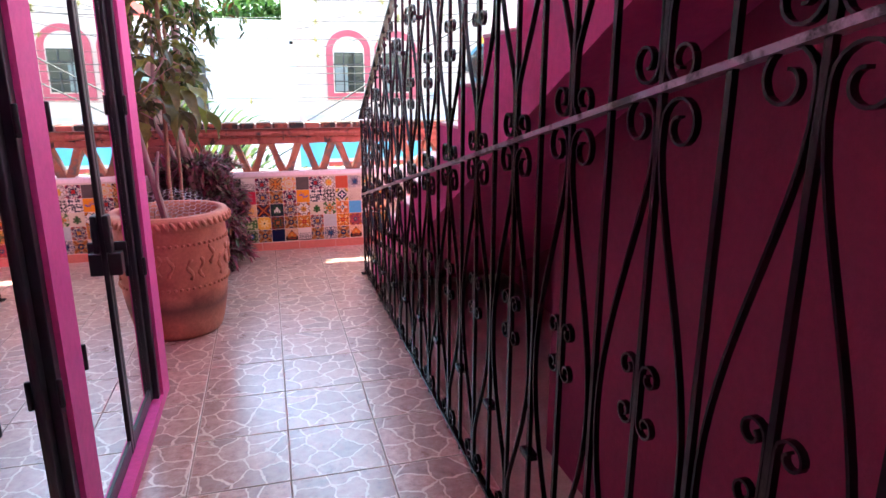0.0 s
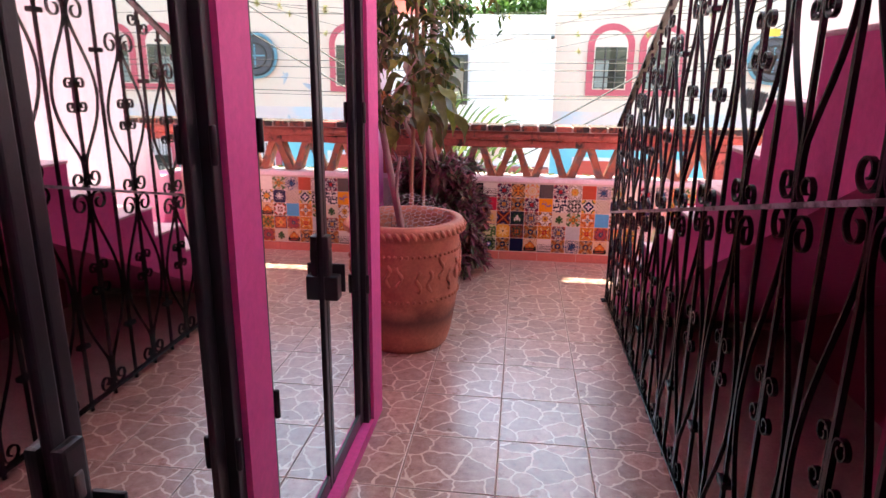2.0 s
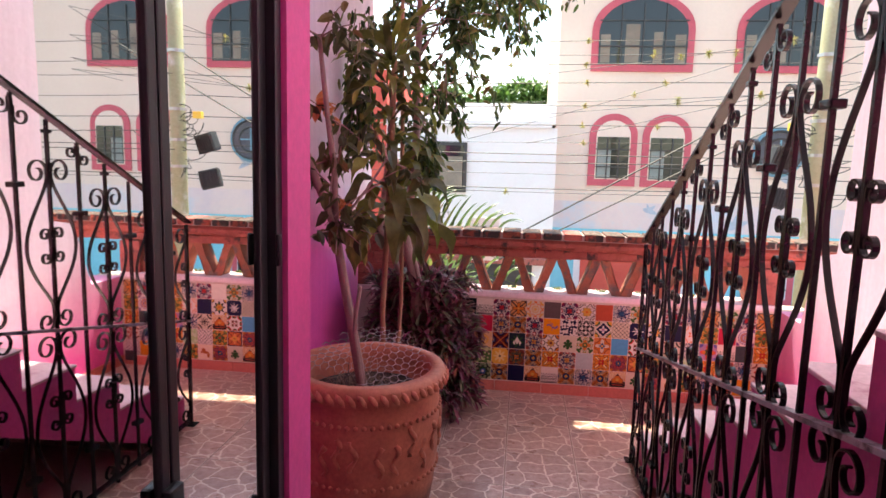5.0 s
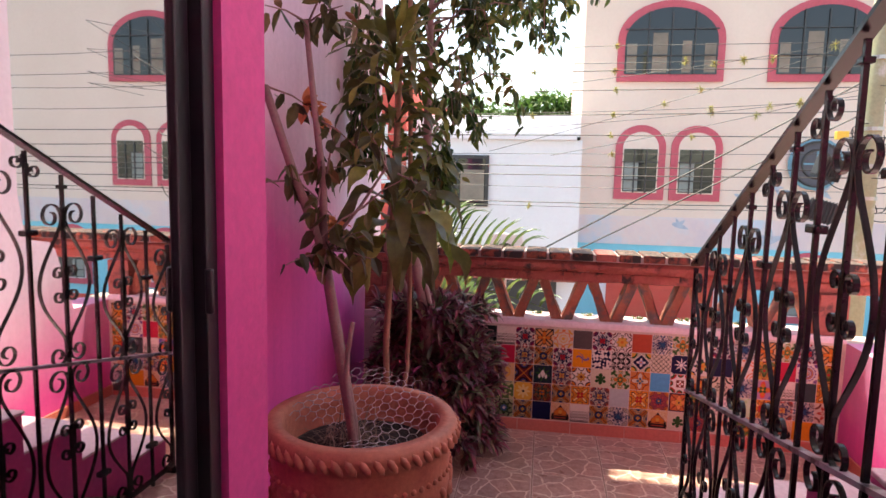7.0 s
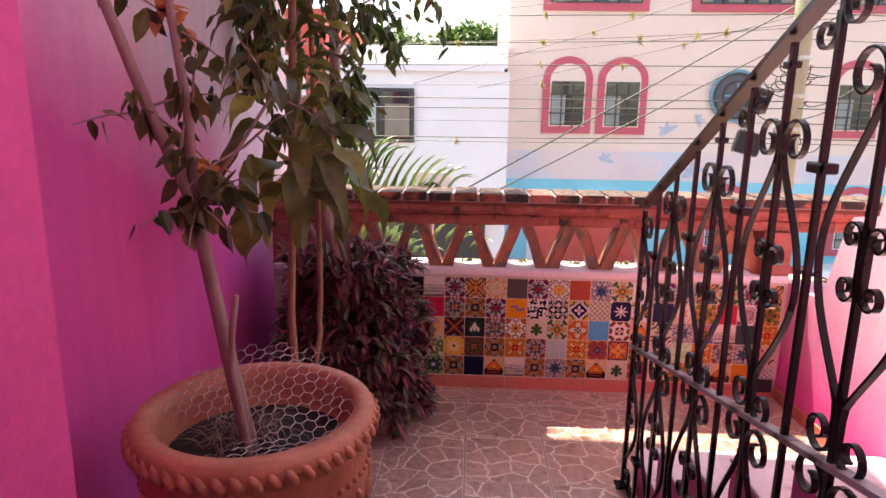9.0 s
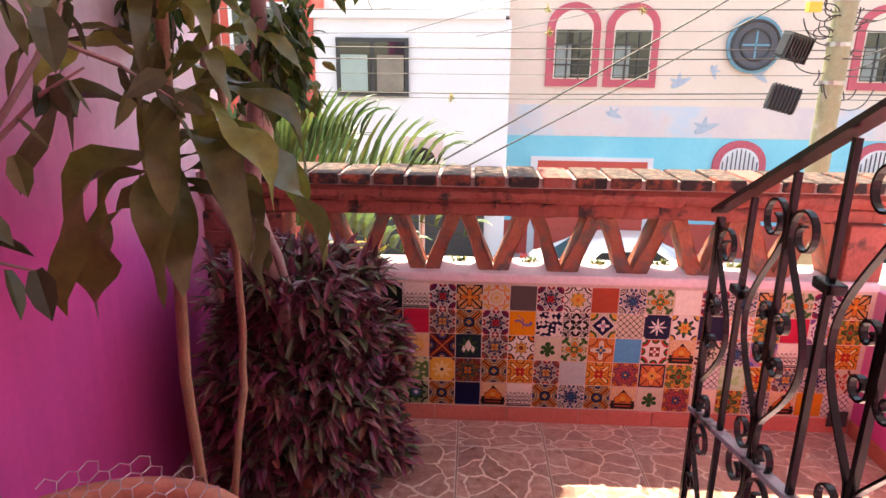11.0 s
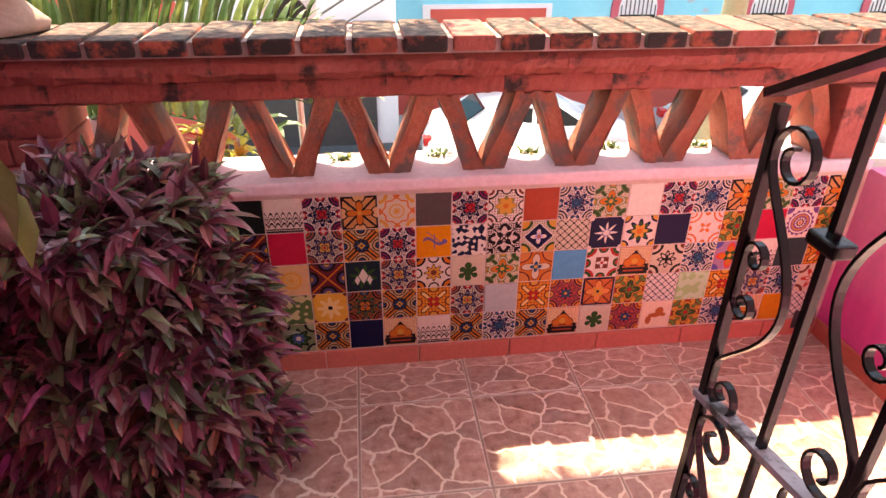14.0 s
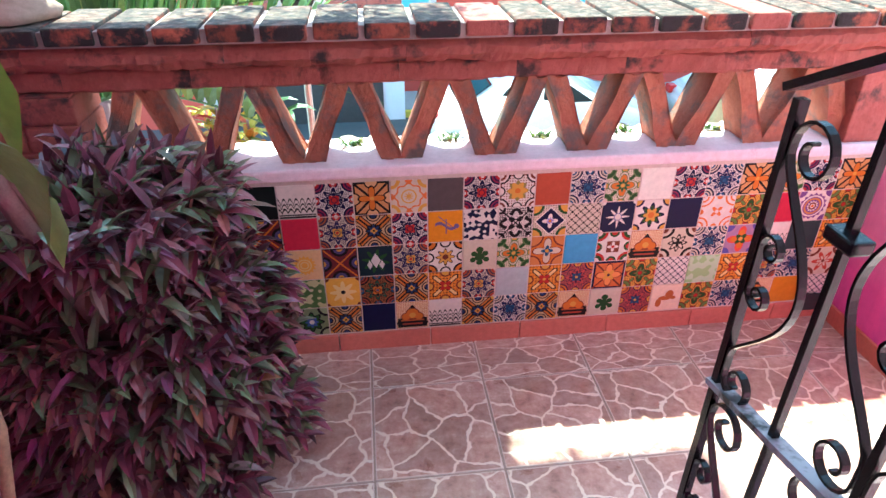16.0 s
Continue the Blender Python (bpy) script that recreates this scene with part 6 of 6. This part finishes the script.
def car(x, y, paint, label, turn=0, tall=1.0):
    g = thing("car", label, "car", (x, y, GROUND), "parked cars")
    L, W = 4.3, 1.7
    side_p = [(-2.15, 0.35), (-2.12, 0.75), (-1.95, 0.92), (-1.55, 0.98), (-1.0, 1.36 * tall), (-0.4, 1.46 * tall), (0.35, 1.44 * tall), (1.0, 1.02), (1.8, 0.88), (2.1, 0.70), (2.15, 0.35)]
    bm = prism(side_p, "y", -W / 2, W / 2)
    for vtx in bm.verts:
        if vtx.co.z > 1.0:
            vtx.co.y *= 0.80
    bmesh.ops.bevel(bm, geom=bm.edges[:], offset=0.06, segments=3, affect="EDGES")
    body = part("body", bm, M[paint], g, smooth=True)
    for s in (-1, 1):
        yy = s * (W / 2 * 0.80 + 0.06)
        for pts in ([(-1.05, 1.02), (-0.75, 1.34 * tall), (-0.2, 1.38 * tall), (-0.2, 1.02)], [(-0.12, 1.02), (-0.12, 1.38 * tall), (0.3, 1.37 * tall), (0.82, 1.03)]):
            part("side_window", prism(pts, "y", yy - 0.012 * s, yy + 0.012 * s), M["dark_glass"], g, "dark side window")
        part("tail_lamp", box(-2.16, -2.0, s * 0.62 - 0.1, s * 0.62 + 0.1, 0.72, 0.88, 0.02), M["lamp_red"], g, "red tail lamp")
        for xx in (-1.3, 1.3):
            wl = part("wheel", lathe([(0.0001, -0.1), (0.30, -0.1), (0.32, -0.06), (0.32, 0.06), (0.30, 0.1), (0.0001, 0.1)], 24), M["rubber"], g, "black tyre", True)
            wl.data.transform(Matrix.Translation((xx, s * (W / 2 - 0.06), 0.32)) @ Matrix.Rotation(radians(90), 4, "X"))
            rim = part("rim", lathe([(0.0001, -0.11), (0.19, -0.11), (0.19, 0.11), (0.0001, 0.11)], 16), M["chrome"], wl, "grey wheel rim")
            rim.data.transform(Matrix.Translation((xx, s * (W / 2 - 0.06), 0.32)) @ Matrix.Rotation(radians(90), 4, "X"))
    part("rear_window", prism([(-1.5, 1.03), (-1.08, 1.34 * tall), (-1.03, 1.34 * tall), (-1.45, 1.03)], "y", -0.55, 0.55), M["dark_glass"], g, "dark rear window")
    g.matrix_basis = pose(x, y, GROUND, 0, 0, turn)


car(3.6, 9.9, "car_white", "white parked saloon car by the far kerb")
car(8.6, 9.9, "car_white", "white parked estate car by the far kerb", 0, 1.15)

# round no-parking plate beside the palm
sg = thing("road_sign", "white round road sign plate with a ringed letter", "sign", (-0.02, 2.6, GROUND))
part("post", tube([(0, 0, 0), (0, 0, 4.2)], 0.025, 8), M["chrome"], sg)
part("plate", box(-0.17, 0.17, -0.05, -0.03, 3.75, 4.2, 0.006), M["white"], sg)
o = part("ring", lathe([(0.085, 0), (0.11, 0), (0.11, 0.004), (0.085, 0.004)], 28), M["cable"], sg, "black ring")
o.data.transform(Matrix.Translation((0, -0.051, 4.0)) @ Matrix.Rotation(radians(90), 4, "X"))
fc = bpy.data.curves.new("letter", "FONT")
fc.body, fc.size, fc.extrude, fc.align_x, fc.align_y = "E", 0.13, 0.002, "CENTER", "CENTER"
fo = bpy.data.objects.new("letter", fc)
scene.collection.objects.link(fo)
me = bpy.data.meshes.new_from_object(fo)
bpy.data.objects.remove(fo)
me.materials.append(M["cable"])
o = new("letter", me)
me.transform(Matrix.Translation((0, -0.053, 4.0)) @ Matrix.Rotation(radians(90), 4, "X"))
o.parent = sg


def far_tree(x, y, z, s, seed):
    g = thing("tree", "green leafy tree behind the low white house", "tree", (x, y, GROUND), "distant trees")
    r2 = random.Random(seed)
    part("trunk", tube([(0, 0, 0), (0.1, 0, (z - GROUND) * 0.6), (0, 0, z - GROUND)], [0.25, 0.18, 0.08], 8), M["bark"], g)
    bm = bmesh.new()
    for i in range(2600):
        d = unit(r2)
        k = 0.55 + 0.45 * r2.random() + 0.22 * noise.noise(d * 2.5 + Vector((seed, 0, 0)))
        p = Vector((d.x * s * 1.4, d.y * s, d.z * s * 0.8)) * k + Vector((0, 0, z - GROUND))
        leaf(bm, p, unit(r2), (0, 0, 1), 0.34, 0.2, 0.3, 2)
    part("crown", bm, M["tree_leaf"], g, "uneven green crown")


far_tree(0.2, 30.0, 4.5, 1.6, 2)
far_tree(-4.2, 32.0, 4.2, 1.9, 6)

# ==== tiles, last ====
wall_t = bpy.data.objects["wall_parapet"]
meshes = {}
for r, line in enumerate(TILE_ROWS):
    for i, ch in enumerate(line):
        cx, cz = (i - 4 + 0.5) * P0, ZB + (4 - r + 0.5) * P0
        if ch not in meshes:
            meshes[ch] = tile_mesh(T[ch], P0 - 0.0035, P0 - 0.0035, 0.012)
        ob = new("wall_tile", meshes[ch])
        ob.parent = wall_t
        rr = random.Random(i * 7 + r * 131)
        ob.matrix_basis = pose(cx, 0.0005 + rr.uniform(-0.0008, 0.0008), cz, rr.uniform(-0.5, 0.5), rr.uniform(-0.5, 0.5), rr.uniform(-0.5, 0.5))
for i in range(9):
    x0 = -0.66 + i * 0.30
    part("skirting_tile", box(x0 + 0.0015, min(x0 + 0.2985, WALL_R - 0.012), -0.012, 0.006, -0.004, ZB - 0.004, 0.002), M["skirt"], wall_t)
east = bpy.data.objects["wall_east"]
for i in range(3):
    part("skirting_tile", box(WALL_R - 0.011, WALL_R, -0.012 - 0.30 * (i + 1), -0.014 - 0.30 * i, -0.004, ZB - 0.004, 0.002), M["skirt"], east)
part("drain", box(WALL_R - 0.10, WALL_R - 0.02, -0.015, -0.0125, 0.03, 0.10, 0.0), M["cable"], wall_t, "black drain opening")

fx, fy = 0.344, 0.345
fm = finish(box(-fx / 2 + 0.0028, fx / 2 - 0.0028, -fy / 2 + 0.0028, fy / 2 - 0.0028, -0.01, 0.0, 0.0015), "floor_tile", M["floor_tile"])
for i in range(-3, 6):
    for j in range(-1, 20):
        cx, cy = -0.004 + fx * (i + 0.5), -0.2 - fy * (j + 0.5)
        if j < 0:
            cy = -0.1
        if cx - fx / 2 > WALL_R or cx < -0.95 or (cx > 1.0 and cy < -1.3):
            continue
        ob = new("floor_tile", fm)
        ob.parent = FLOOR
        ob.matrix_basis = Matrix.Translation((cx, cy, 0)) @ (Matrix.Diagonal((1, 0.2 / fy, 1, 1)) if j < 0 else Matrix.Identity(4))
